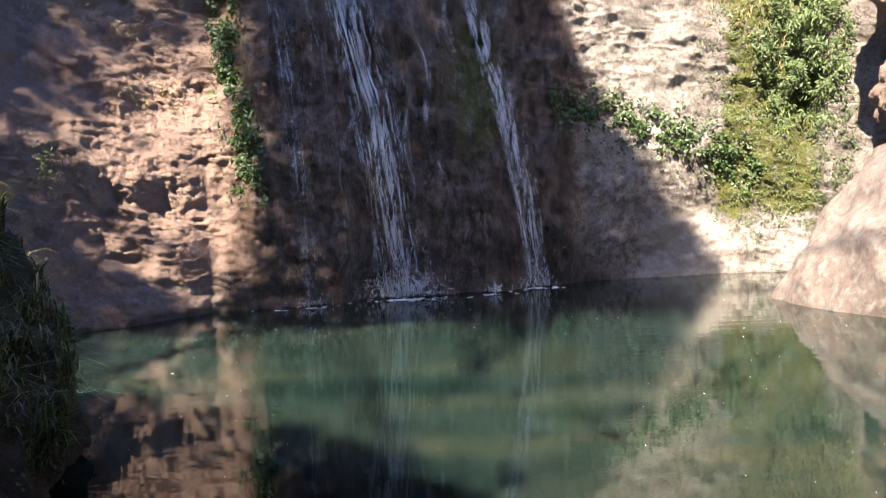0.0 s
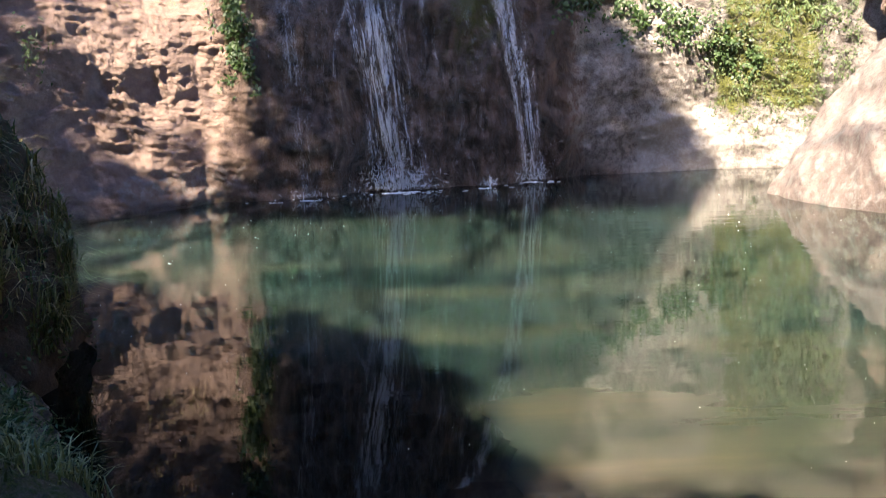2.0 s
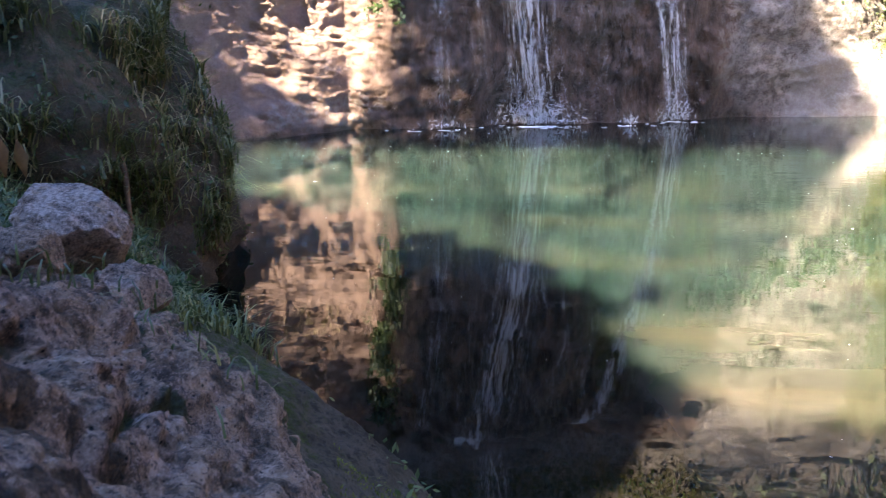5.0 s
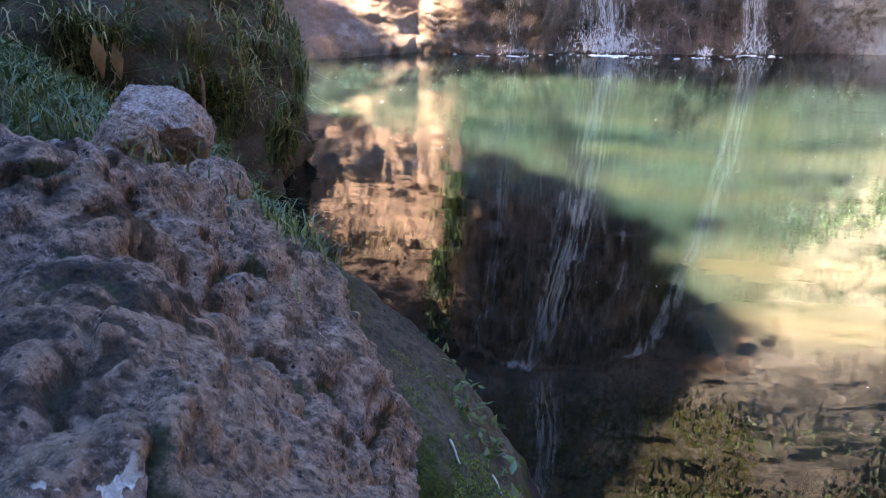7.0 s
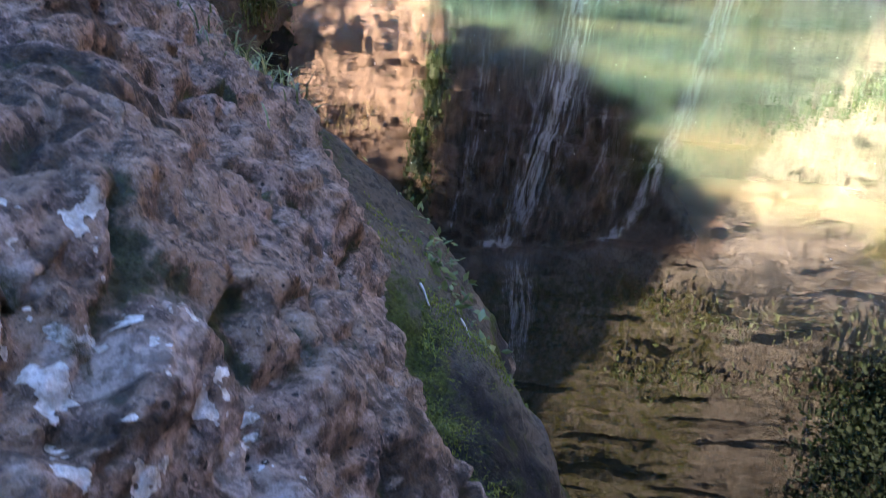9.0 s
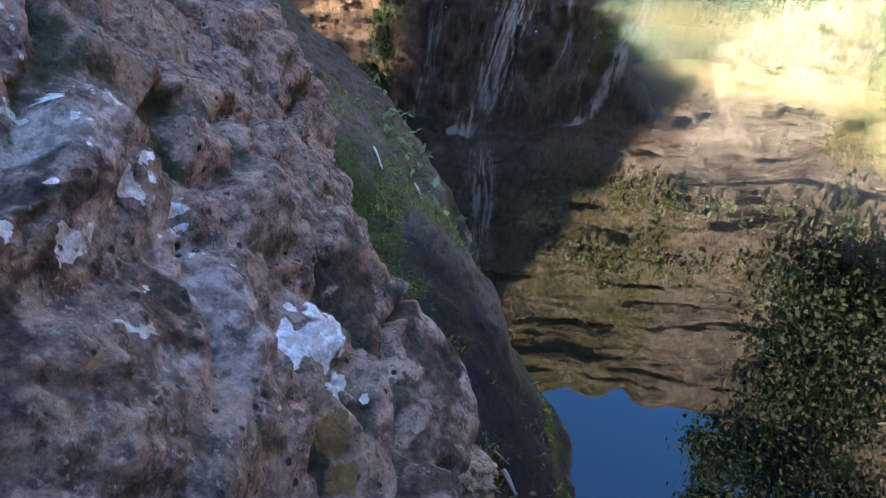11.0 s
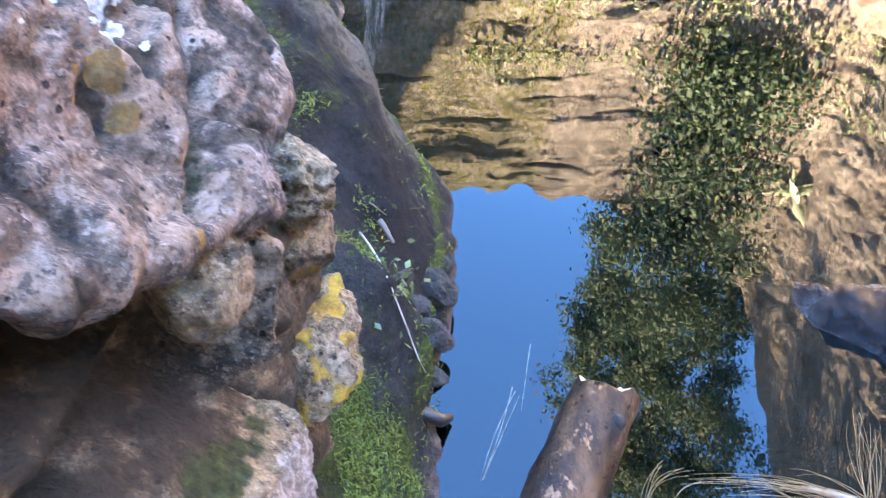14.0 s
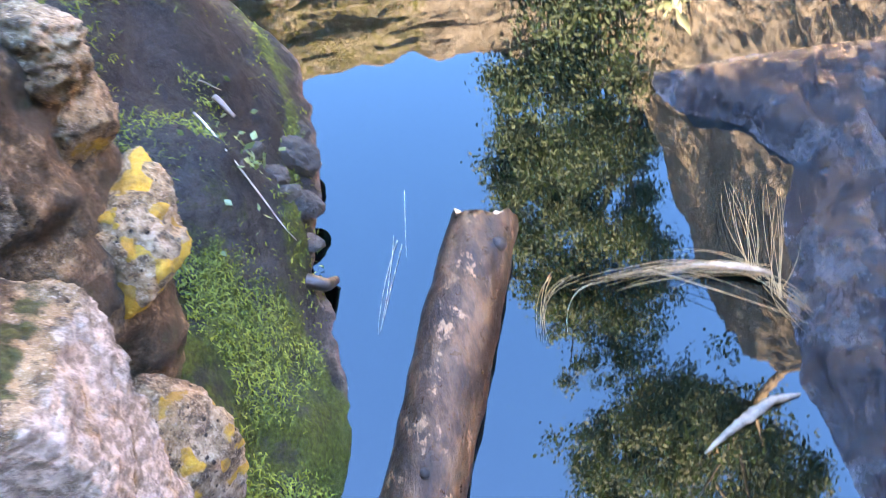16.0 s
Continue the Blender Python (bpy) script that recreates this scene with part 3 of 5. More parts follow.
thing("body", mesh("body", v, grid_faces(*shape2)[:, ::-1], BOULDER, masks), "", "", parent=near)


# ---------------------------------------------------------------- shore bank under the boulder
WY = [-3, 0.1, 0.5, 0.85, 1.1, 1.4, 1.9, 2.4, 3.0, 4.0, 6.0]
WX = [0.0, 0.05, 0.08, 0.09, 0.04, -0.16, -0.33, -0.82, -1.4, -2.0, -3.2]
gy = np.concatenate([np.linspace(-9, -0.3, 70), np.linspace(-0.28, 2.2, 420), np.linspace(2.23, 6, 120)])
gd = np.concatenate([np.linspace(-0.5, -0.02, 30), np.linspace(-0.01, 0.7, 190), np.linspace(0.72, 5, 90)])
GY, GD = np.meshgrid(gy, gd, indexing="ij")
wx = np.interp(GY, WY, WX)


def bank_height(d, y):
    far = smooth(1.5, 3.0, y)
    return np.where(d > 0, (0.85 + 0.1 * far) * (1 - np.exp(-d / (0.45 + 0.2 * far))) + 0.30 * np.maximum(d - 1, 0) + 0.08 * np.exp(-((y - 1.15) / 0.22) ** 2) * smooth(0.1, 0.3, d)
                    + 0.11 * np.exp(-((y - 0.53) / 0.09) ** 2) * smooth(0.0, 0.035, d) * (1 - smooth(0.08, 0.26, d)), 1.6 * d)


v = np.stack([wx - GD, GY, bank_height(GD, GY)], -1).reshape(-1, 3)
v += np.stack([0.04 * fbm(v * 4, 4), 0 * v[:, 0], 0.05 * fbm(v * 3 + 5, 4) + 0.03 * fbm(v * 9, 4, ridged=True) + 0.008 * fbm(v * 35, 3, ridged=True)], -1)
d = GD.ravel()
lush = np.interp(v[:, 1], [-1, 0.36, 0.45, 0.7, 0.85, 1.0, 1.2, 2.0, 3.0], [1, 1, 0.5, 0.32, 0.55, 0.45, 0.2, 0.25, 0.6])
strip = lush * (0.75 + 0.8 * fbm(v * 6, 3)) * smooth(0.0, 0.05, d - np.interp(v[:, 1], [0.0, 0.16, 0.3, 0.45, 0.55, 0.8, 1.2], [-0.08, -0.08, -0.05, 0.03, 0.10, 0.13, 0.10]) - 0.03 * pnoise(v * 5)) * (1 - smooth(1.3, 1.9, v[:, 1])) + 0.6 * smooth(0.25, 0.6, d) + 0.75 * np.exp(-((d - 0.03) / 0.02) ** 2) * smooth(0.35, 0.5, v[:, 1])
me = mesh("bank", v, grid_faces(len(gy), len(gd))[:, ::-1], BANK, {"moss": 0.14 + 0.62 * strip, "dry": 0.9 * smooth(0.85, 1.15, v[:, 1] + 0.1 * pnoise(v * 4)) * smooth(0.03, 0.12, v[:, 2]), "wet_shade": 0.5 * (1 - smooth(0.0, 0.06, v[:, 2]))})
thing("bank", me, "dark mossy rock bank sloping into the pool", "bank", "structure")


def bank_point(d, y):
    return np.stack([np.interp(y, WY, WX) - d, y + 0 * d, bank_height(d, y)], -1)

# ---------------------------------------------------------------- plants: leaves, blades, tubes
RNG = np.random.default_rng(11)


def leaves(c, normal, size, wide=0.45, droop=0.4, spin=None, rng=RNG):
    """Folded pointed leaves, one for each row of c; returns verts and triangles."""
    n = len(c)
    normal = normal / np.linalg.norm(normal, axis=1)[:, None]
    r = rng.normal(size=(n, 3)) if spin is None else spin
    r = r + np.array([0, 0, -droop])
    along = r - (r * normal).sum(1)[:, None] * normal * 0.6
    along /= np.linalg.norm(along, axis=1)[:, None]
    side = np.cross(along, normal)
    side /= np.maximum(np.linalg.norm(side, axis=1), 1e-6)[:, None]
    up = np.cross(side, along)
    s = (size * rng.uniform(0.6, 1.3, n))[:, None] if np.ndim(size) == 0 else size[:, None]
    base, tip = c, c + along * s - up * s * 0.12
    m1 = c + along * s * 0.45 + side * s * wide * 0.5 - up * s * 0.06
    m2 = c + along * s * 0.45 - side * s * wide * 0.5 - up * s * 0.06
    mid = c + along * s * 0.5 + up * s * 0.05
    v = np.stack([base, m1, tip, m2, mid], 1).reshape(-1, 3)
    k = np.arange(n)[:, None] * 5
    tri = np.concatenate([k + [0, 1, 4], k + [1, 2, 4], k + [4, 2, 3], k + [0, 4, 3]], 0)
    return v, tri


def blades(c, length, lean=0.5, width=0.004, rng=RNG, up=(0, 0, 1.0)):
    """Grass blades: thin bent strips of three faces."""
    n = len(c)
    a = rng.uniform(0, 2 * np.pi, n)
    out = np.stack([np.cos(a), np.sin(a), 0 * a], -1) * (lean * rng.uniform(0.2, 1.3, n))[:, None]
    L = (length * rng.uniform(0.5, 1.3, n))[:, None]
    side = np.stack([-np.sin(a), np.cos(a), 0 * a], -1) * width
    upv = np.array(up)
    rows = []
    for t, w in ((0, 1), (0.4, 0.85), (0.75, 0.55), (1.0, 0.08)):
        p = c + L * (upv * t * (1 - 0.35 * lean * t * t) + out * t * t)
        p = p - np.array([0, 0, 1]) * L * 0.25 * lean * t ** 3
        rows += [p - side * w, p + side * w]
    v = np.stack(rows, 1).reshape(-1, 3)
    k = np.arange(n)[:, None] * 8
    f = np.concatenate([k + np.array([0, 1, 3, 2]) + 2 * j for j in range(3)], 0)
    return v, f


def tube(path, radii, sides=8, cap=True, rough=0.0):
    path, radii = np.asarray(path, float), np.asarray(radii, float)
    t = np.gradient(path, axis=0)
    t /= np.linalg.norm(t, axis=1)[:, None]
    ref = np.array([0.3, 0.5, 1.0]) if abs(t[0] @ np.array([0.26, 0.43, 0.86])) < 0.9 else np.array([1.0, 0, 0])
    a = np.cross(t, ref)
    a /= np.linalg.norm(a, axis=1)[:, None]
    b = np.cross(t, a)
    u = np.linspace(0, 2 * np.pi, sides, endpoint=False)
    v = path[:, None] + radii[:, None, None] * (np.cos(u)[None, :, None] * a[:, None] + np.sin(u)[None, :, None] * b[:, None])
    if rough:
        flatv = v.reshape(-1, 3)
        dirv = (v - path[:, None]).reshape(-1, 3)
        v = (flatv + dirv * (rough * fbm(flatv * (2.0 / max(radii)) * 0.5, 3))[:, None]).reshape(v.shape)
    n = len(path)
    f = grid_faces(n, sides).tolist()
    idx = np.arange(n * sides).reshape(n, sides)
    f = np.concatenate([grid_faces(n, sides), np.stack([idx[:-1, -1], idx[1:, -1], idx[1:, 0], idx[:-1, 0]], -1)], 0)
    v = v.reshape(-1, 3)
    if cap:
        v = np.concatenate([v, path[:1], path[-1:]], 0)
        e0, e1 = n * sides, n * sides + 1
        i = np.arange(sides)
        j = (i + 1) % sides
        f = np.concatenate([f, np.stack([i, j, 0 * i + e0, 0 * i + e0], -1)[:, [0, 1, 2, 2]], np.stack([idx[-1][i], 0 * i + e1, idx[-1][j], idx[-1][j]], -1)], 0)
    return v, f


def join(parts):
    """Joins (verts, faces) pairs of equal face size."""
    vs, fs, k = [], [], 0
    for v, f in parts:
        vs.append(v)
        fs.append(np.asarray(f) + k)
        k += len(v)
    return np.concatenate(vs), np.concatenate(fs)


def tri(f):
    """Quads to triangles; a quad whose last two corners agree stays one triangle."""
    f = np.asarray(f)
    a, b = f[:, [0, 1, 2]], f[:, [0, 2, 3]]
    return np.concatenate([a, b[b[:, 1] != b[:, 2]]])


FERN = leaf("fern_leaf", (0.040, 0.070, 0.020), (0.085, 0.130, 0.040), (0.17, 0.22, 0.085))
IVY = leaf("ivy_leaf", (0.02, 0.045, 0.012), (0.04, 0.08, 0.02), (0.08, 0.13, 0.035))
DRYGRASS = leaf("dry_grass", (0.16, 0.12, 0.05), (0.27, 0.22, 0.10), (0.40, 0.34, 0.18))
GRASS = leaf("grass", (0.045, 0.055, 0.012), (0.10, 0.115, 0.028), (0.21, 0.21, 0.07))
TREELEAF = leaf("tree_leaf", (0.018, 0.040, 0.018), (0.034, 0.066, 0.030), (0.060, 0.102, 0.050), 0.75, 0.35)
BARK = plain("bark", (0.07, 0.05, 0.035), (0.16, 0.12, 0.09), 14, 0.9, 0.02, (1, 1, 0.25))


def plant_patch(name, label, category, a_rng, z_rng, count, size, mat, shape, wide=0.45, droop=0.5, off=(0.02, 0.25), seed=1):
    """Leaves growing off the gorge wall within a soft patch; shape(az, z) gives the density 0 to 1."""
    rng = np.random.default_rng(seed)
    az, z = rng.uniform(*a_rng, count * 3), rng.uniform(*z_rng, count * 3)
    clump = fbm(np.stack([az * 0.9, z * 3.2, 0 * z + seed], -1), 2) + 0.5
    keep = rng.uniform(0, 1, len(az)) < shape(az, z) * smooth(0.25, 0.75, clump)
    az, z, cl = az[keep][:count], z[keep][:count], clump[keep][:count]
    o = rng.uniform(off[0], off[1], len(az)) * smooth(0.2, 0.9, cl)
    p = cliff_point(az, z, 0.0)
    a = np.radians(az)
    n = np.stack([-np.sin(a), -np.cos(a), 0 * a + 0.4], -1)
    p = p + n * o[:, None]
    v, f = leaves(p, n + 0.5 * rng.normal(size=n.shape), size, wide, droop, rng=rng)
    return thing(name, mesh(name, v, f, mat), label, category, "stuff")


def blob(a0, z0, ra, rz):
    return lambda a, z: np.exp(-((a - a0) / ra) ** 2 - ((z - z0) / rz) ** 2)


def band(pts, width):
    pa, pz = [q[0] for q in pts], [q[1] for q in pts]
    return lambda a, z: np.exp(-((z - np.interp(a, pa, pz)) / width) ** 2) * (a > pa[0]) * (a < pa[-1])


plant_patch("ivy", "dark green ivy hanging in a band across the rock", "ivy", (7.5, 20.5), (1.3, 3.7), 5200, 0.075, IVY, band([(7.5, 3.2), (12, 2.9), (15.6, 2.6), (17, 2.35), (20.5, 1.9)], 0.32), 0.7, seed=2)
plant_patch("ferns", "bright green ferns in a cleft of the sunlit cliff", "fern", (20.3, 26.0), (2.3, 6.4), 8500, 0.115, FERN, lambda a, z: np.maximum(blob(23.2, 4.3, 1.9, 1.3)(a, z), 0.6 * blob(21.0, 4.3, 0.9, 0.5)(a, z)), 0.28, 0.6, (0.05, 0.55), seed=3)
plant_patch("ferns", "green ferns growing in a damp column on the rock", "fern", (-15.0, -11.6), (1.6, 5.8), 4200, 0.085, IVY, lambda a, z: np.exp(-((a - np.interp(z, [1.6, 3, 5.5], [-12.7, -13.3, -14.1])) / 0.75) ** 2), 0.5, seed=4)
plant_patch("hanging_plants", "yellow green moss and small plants on the cliff", "plants", (16.0, 26), (0.6, 6.4), 7000, 0.05, FERN, lambda a, z: 0.8 * smooth(16, 19, a) * smooth(0.5, 1.2, z) * (1 - 0.4 * smooth(3, 5, z)), 0.5, 0.6, (0.0, 0.12), seed=5)
plant_patch("shrub", "pale green tuft of leaves on a rock ledge", "shrub", (-27, -22), (1.7, 3.0), 700, 0.07, FERN, blob(-24.6, 2.35, 0.8, 0.25), 0.3, 0.1, (0.02, 0.3), seed=6)
plant_patch("shrub", "small green plants above the sunlit shoreline", "shrub", (18, 26), (0.3, 1.4), 1500, 0.05, FERN, lambda a, z: np.maximum(blob(20.0, 0.75, 0.5, 0.3)(a, z), blob(24.0, 0.9, 0.9, 0.35)(a, z)), 0.4, 0.3, (0.02, 0.2), seed=7)
plant_patch("bushes", "green bushes and grass on ledges high on the cliff", "bush", (-14, 34), (6.0, 12.5), 9500, 0.14, FERN, lambda a, z: 0.8 * np.maximum(np.exp(-((z - 7.35 - 0.02 * a) / 0.30) ** 2) * smooth(-1, 4, a), np.exp(-((z - 9.2) / 0.35) ** 2) * smooth(-2, 6, a)) + 0.9 * blob(20.5, 8.3, 2.2, 1.3)(a, z), 0.35, 0.3, (0.05, 0.6), seed=8)
plant_patch("dry_grass", "dry yellow grass hanging from ledges", "grass", (-26, -14), (2.6, 6.5), 3500, 0.12, DRYGRASS, lambda a, z: 0.8 * np.maximum(blob(-22, 5.0, 3.0, 0.5)(a, z), blob(-18.5, 3.5, 1.8, 0.25)(a, z)), 0.10, 1.2, (0.0, 0.2), seed=9)
plant_patch("dry_grass", "dry straw coloured grass hanging on the sunlit cliff", "grass", (17, 26), (3.0, 6.5), 3500, 0.16, DRYGRASS, lambda a, z: np.maximum(blob(19.5, 5.6, 2.0, 0.7)(a, z), 0.5 * blob(22, 4.8, 2, 0.6)(a, z)), 0.09, 1.4, (0.0, 0.15), seed=10)

# ---------------------------------------------------------------- waterfalls
n = Nodes("falling_water")
n.bsdf.inputs["IOR"].default_value = 1.33
n.bsdf.inputs["Transmission Weight"].default_value = 0.25
FALL = n.done(n.ramp(n.noise(14, 3), [(0.3, (0.66, 0.68, 0.70)), (0.7, (0.90, 0.91, 0.92))]), 0.18)
FOAM = plain("foam", (0.65, 0.70, 0.72), (0.9, 0.92, 0.93), 40, 0.6, 0.003)


def drops(p, ln, wd, way):
    """Three-sided slivers of water: centre, length, width, direction."""
    n = len(p)
    a = np.cross(way, np.array([0.2, 1.0, 0.1]))
    a /= np.linalg.norm(a, axis=1)[:, None]
    b = np.cross(way, a)
    v = []
    for s, w in ((-0.5, 0.35), (0.1, 1.0), (0.5, 0.4)):
        for k in range(3):
            u = 2 * np.pi * k / 3
            v.append(p + way * (s * ln)[:, None] + (np.cos(u) * a + np.sin(u) * b) * (wd * w * 0.5)[:, None])
    v = np.stack(v, 1).reshape(-1, 3)
    k = np.arange(n)[:, None] * 9
    f = []
    for r in (0, 3):
        for j in range(3):
            f.append(k + np.array([r + j, r + (j + 1) % 3, r + 3 + (j + 1) % 3, r + 3 + j]))
    return v, np.concatenate(f, 0)


def waterfall(name, label, zs, azs, half, count, top, seed, splash=0, small=1.0, bottom=0.02, wide=1.0):
    rng = np.random.default_rng(seed)
    lanes = rng.normal(0, 0.55, 80)
    lane = rng.integers(0, len(lanes), count)
    z = bottom + (top - bottom) * rng.uniform(0, 1, count) ** 0.8
    hw = np.interp(z, zs, half)
    drift = 0.35 * pnoise(np.stack([lanes[lane] * 4, z * 0.8, 0 * z + seed], -1))
    off = np.clip(lanes[lane] + drift, -1.4, 1.4)
    az = np.interp(z, zs, azs) + off * hw + rng.normal(0, 0.03, count)
    gap = fbm(np.stack([az * 2.5, z * 1.6, 0 * z + seed * 3], -1), 3)
    keep = rng.uniform(0, 1, count) < smooth(-0.35, 0.35, gap) * np.exp(-0.6 * off ** 2)
    az, z = az[keep], z[keep]
    p = cliff_point(az, z, rng.uniform(0.02, 0.14, len(z)))
    q = cliff_point(az + 0.15 * np.gradient(np.interp(np.sort(z), zs, azs)).mean(), z - 0.12, 0.06)
    slope = np.interp(z - 0.2, zs, azs) - np.interp(z + 0.2, zs, azs)
    a = np.radians(az)
    way = np.stack([np.cos(a) * np.radians(slope) * 14.5 / 0.4, 0 * a - 0.05, -np.ones(len(a))], -1)
    way += rng.normal(0, 0.05, way.shape)
    way /= np.linalg.norm(way, axis=1)[:, None]
    ln = small * rng.uniform(0.015, 0.09, len(z)) * (0.4 + rng.uniform(0, 1, len(z)) ** 2)
    wd = wide * (0.35 + 0.65 * small) * rng.uniform(0.0022, 0.0062, len(z)) * np.where(rng.uniform(0, 1, len(z)) < 0.08, 2.0, 1)
    top_ob = empty(name, label, "waterfall", tuple(cliff_point(azs[0], bottom - 0.02, 0.1)))
    inv = np.array(top_ob.location)
    v, f = drops(p, ln, wd, way)
    me = mesh("falling_water", v - inv, f, FALL, flat=False)
    thing("falling_water", me, "", "", "stuff", parent=top_ob)
    if bottom > 1 or splash < 0:
        return top_ob
    # spray and foam where it lands
    m = splash + 40
    ca, ch = azs[0] + rng.normal(0, half[0] * 0.8, m), np.abs(rng.normal(0, 0.05 + 0.16 * (splash > 0), m))
    b = cliff_point(ca, 0 * ca + 0.05, 0.15) + np.stack([0 * ca, -np.abs(rng.normal(0, 0.15, m)), ch], -1)
    w = rng.normal(size=(m, 3)) * (0.6, 0.3, 1) + (0, 0, 0.8)
    w /= np.linalg.norm(w, axis=1)[:, None]
    v, f = drops(b, rng.uniform(0.02, 0.10, m), rng.uniform(0.006, 0.022, m), w)
    thing("splash", mesh("splash", v - inv, f, FALL), "", "", "stuff", parent=top_ob)
    m = 16 + splash // 10
    a = rng.uniform(0, 2 * np.pi, m)
    rad = np.abs(rng.normal(0, 1, m))
    c0 = cliff_point(azs[0], 0.0, 0.35)
    c = np.stack([c0[0] + rad * np.cos(a) * 0.35, c0[1] + rad * np.sin(a) * 0.12 - 0.02, 0 * a + 0.004], -1)
    v, f = drops(c, rng.uniform(0.02, 0.12, m), rng.uniform(0.006, 0.013, m), np.stack([np.cos(a * 0.1), np.sin(a * 0.1), 0 * a], -1))
    thing("foam", mesh("foam", v - inv, f, FOAM), "", "", "stuff", parent=top_ob)
    return top_ob


waterfall("waterfall", "thin scattered white waterfall running down dark rock", [0, 3.1, 4.9, 5.6], [-9.1, -9.6, -10.7, -11.1], [0.8, 0.75, 0.55, 0.4], 6500, 5.6, 31, small=0.7)
waterfall("waterfall", "broad veil waterfall falling in strands and splashing", [0, 1.7, 3.1, 4.9, 6.0], [-2.9, -3.6, -4.3, -5.9, -8.5], [1.3, 1.35, 1.4, 1.15, 0.9], 52000, 6.0, 32, 600, 1.0)
waterfall("waterfall", "narrow white waterfall sliding down the dark rock", [0, 1.6, 3.2, 5.0, 5.9], [6.2, 5.5, 4.3, 2.3, 0.2], [0.7, 0.85, 0.8, 0.65, 0.5], 26000, 5.9, 33, 120, 1.0)
waterfall("waterfall", "faint trickle of water on mossy rock", [0, 2.0, 4.6, 5.2], [3.2, 2.6, 0.8, 0.5], [0.4, 0.5, 0.4, 0.3], 500, 5.2, 34)
# white slivers: some drips, the rest in place of glints on wet rock
waterfall("waterfall", "drips and white specks standing in for glints on dark rock", [0, 3.0, 5.6], [-2.0, -2.5, -3.0], [9, 8, 7], 30000, 5.6, 35, -1, small=0.22, wide=3.2)

waterfall("waterfall", "thin white cascade on the upper rock wall", [0, 6.6, 8.0, 9.4, 10.4], [-6.0, -6.0, -5.2, -5.6, -6.2], [0.5, 1.3, 1.2, 0.9, 0.6], 16000, 10.4, 36, bottom=6.5)

# specks and leaves floating on the pool
rng = np.random.default_rng(40)
m = 330
c = np.stack([rng.uniform(-4, 4.5, m), rng.uniform(2.5, 13, m), np.full(m, 0.003)], -1)
a = rng.uniform(0, 6.3, m)
v, f = drops(c, rng.uniform(0.003, 0.020, m) * (0.35 + c[:, 1] / 12), rng.uniform(0.002, 0.006, m) * (0.35 + c[:, 1] / 12), np.stack([np.cos(a), np.sin(a), 0 * a], -1))
thing("floating_specks", mesh("floating_specks", v, f, FOAM), "pale specks of foam and leaf bits floating on the pool", "debris", "stuff")

# ---------------------------------------------------------------- trees
def tree(name, label, base, lean, height, crown, clumps, per, size, seed, mat=TREELEAF, keep=None, trunk_r=0.22, spread=2.4, bunch=1):
    """Trunk, limbs and a crown of leaf clumps. crown: function(rng, n) giving clump centres."""
    rng = np.random.default_rng(seed)
    base, lean = np.array(base, float), np.array(lean, float)
    t = np.linspace(0, 1, 14)
    path = base + np.outer(t, lean) + np.stack([0.25 * np.sin(3 * t), 0.2 * np.sin(2 * t + 1), height * t], -1)
    ob = empty(name, label, "tree", tuple(base))
    v, f = tube(path - base, trunk_r * (1 - 0.75 * t), 10, rough=0.5)
    thing("trunk", mesh("trunk", v, tri(f), BARK), "", "", parent=ob)
    cc = crown(rng, max(clumps // bunch, 6)) if bunch > 1 else crown(rng, clumps)
    if bunch > 1:
        cc = np.repeat(cc, bunch, 0) + rng.normal(0, 1, (len(cc) * bunch, 3)) * (size * 3.5, size * 3.5, size * 2.3) * np.repeat(rng.uniform(0.5, 1.3, len(cc)), bunch)[:, None]
    parts = []
    for q in cc[:: max(1, len(cc) // 26)]:
        k = int(np.clip(np.argmin(np.linalg.norm(path - q, axis=1)) - 2, 2, 12))
        u = np.linspace(0, 1, 7)[:, None]
        mid = (path[k] + q) / 2 + (0, 0, 0.25)
        w = (1 - u) ** 2 * path[k] + 2 * u * (1 - u) * mid + u * u * q
        parts.append(tube(w - base, 0.07 * (1 - 0.85 * u[:, 0]), 6))
    v, f = join(parts)
    thing("limbs", mesh("limbs", v, tri(f), BARK), "", "", "stuff", parent=ob)
    off = rng.normal(0, 1, (len(cc) * per, 3)) * (size * spread, size * spread, size * spread * 0.7)
    p = np.repeat(cc, per, 0) + off
    if keep is not None:
        ok = keep(p)
        p, off = p[ok], off[ok]
    v, f = leaves(p, 0.6 * rng.normal(size=p.shape) + off * (1.2 / size / spread) + (0, 0, 0.6), size, 0.6, 0.15, rng=rng)
    thing("crown", mesh("crown", v - base, f, mat), "", "", "stuff", parent=ob)
    return ob


def polar(az, r, z):
    a = np.radians(az)
    return np.stack([r * np.sin(a), r * np.cos(a), z], -1)


def east_crown(rng, n):
    z = rng.uniform(14.0, 28.5, n)
    lo = np.interp(z, [14, 17.5, 20.5, 23.3, 26, 28.5], [18.5, 17.2, 18.5, 19, 22.5, 26])
    hi = np.interp(z, [14, 16.5, 20, 23, 28], [29, 30, 34, 38, 36])
    return polar(lo + rng.uniform(0, 1, n) * (hi - lo), rng.uniform(17.0, 19.5, n), z)


def east_scrub(rng, n):
    z = rng.uniform(8.5, 14.5, n)
    return cliff_point(rng.uniform(18.5, 27, n) + (z - 8) * 0.15, z, 0.0) + rng.normal(0, 0.25, (n, 3)) - (0.3, 0.4, 0)


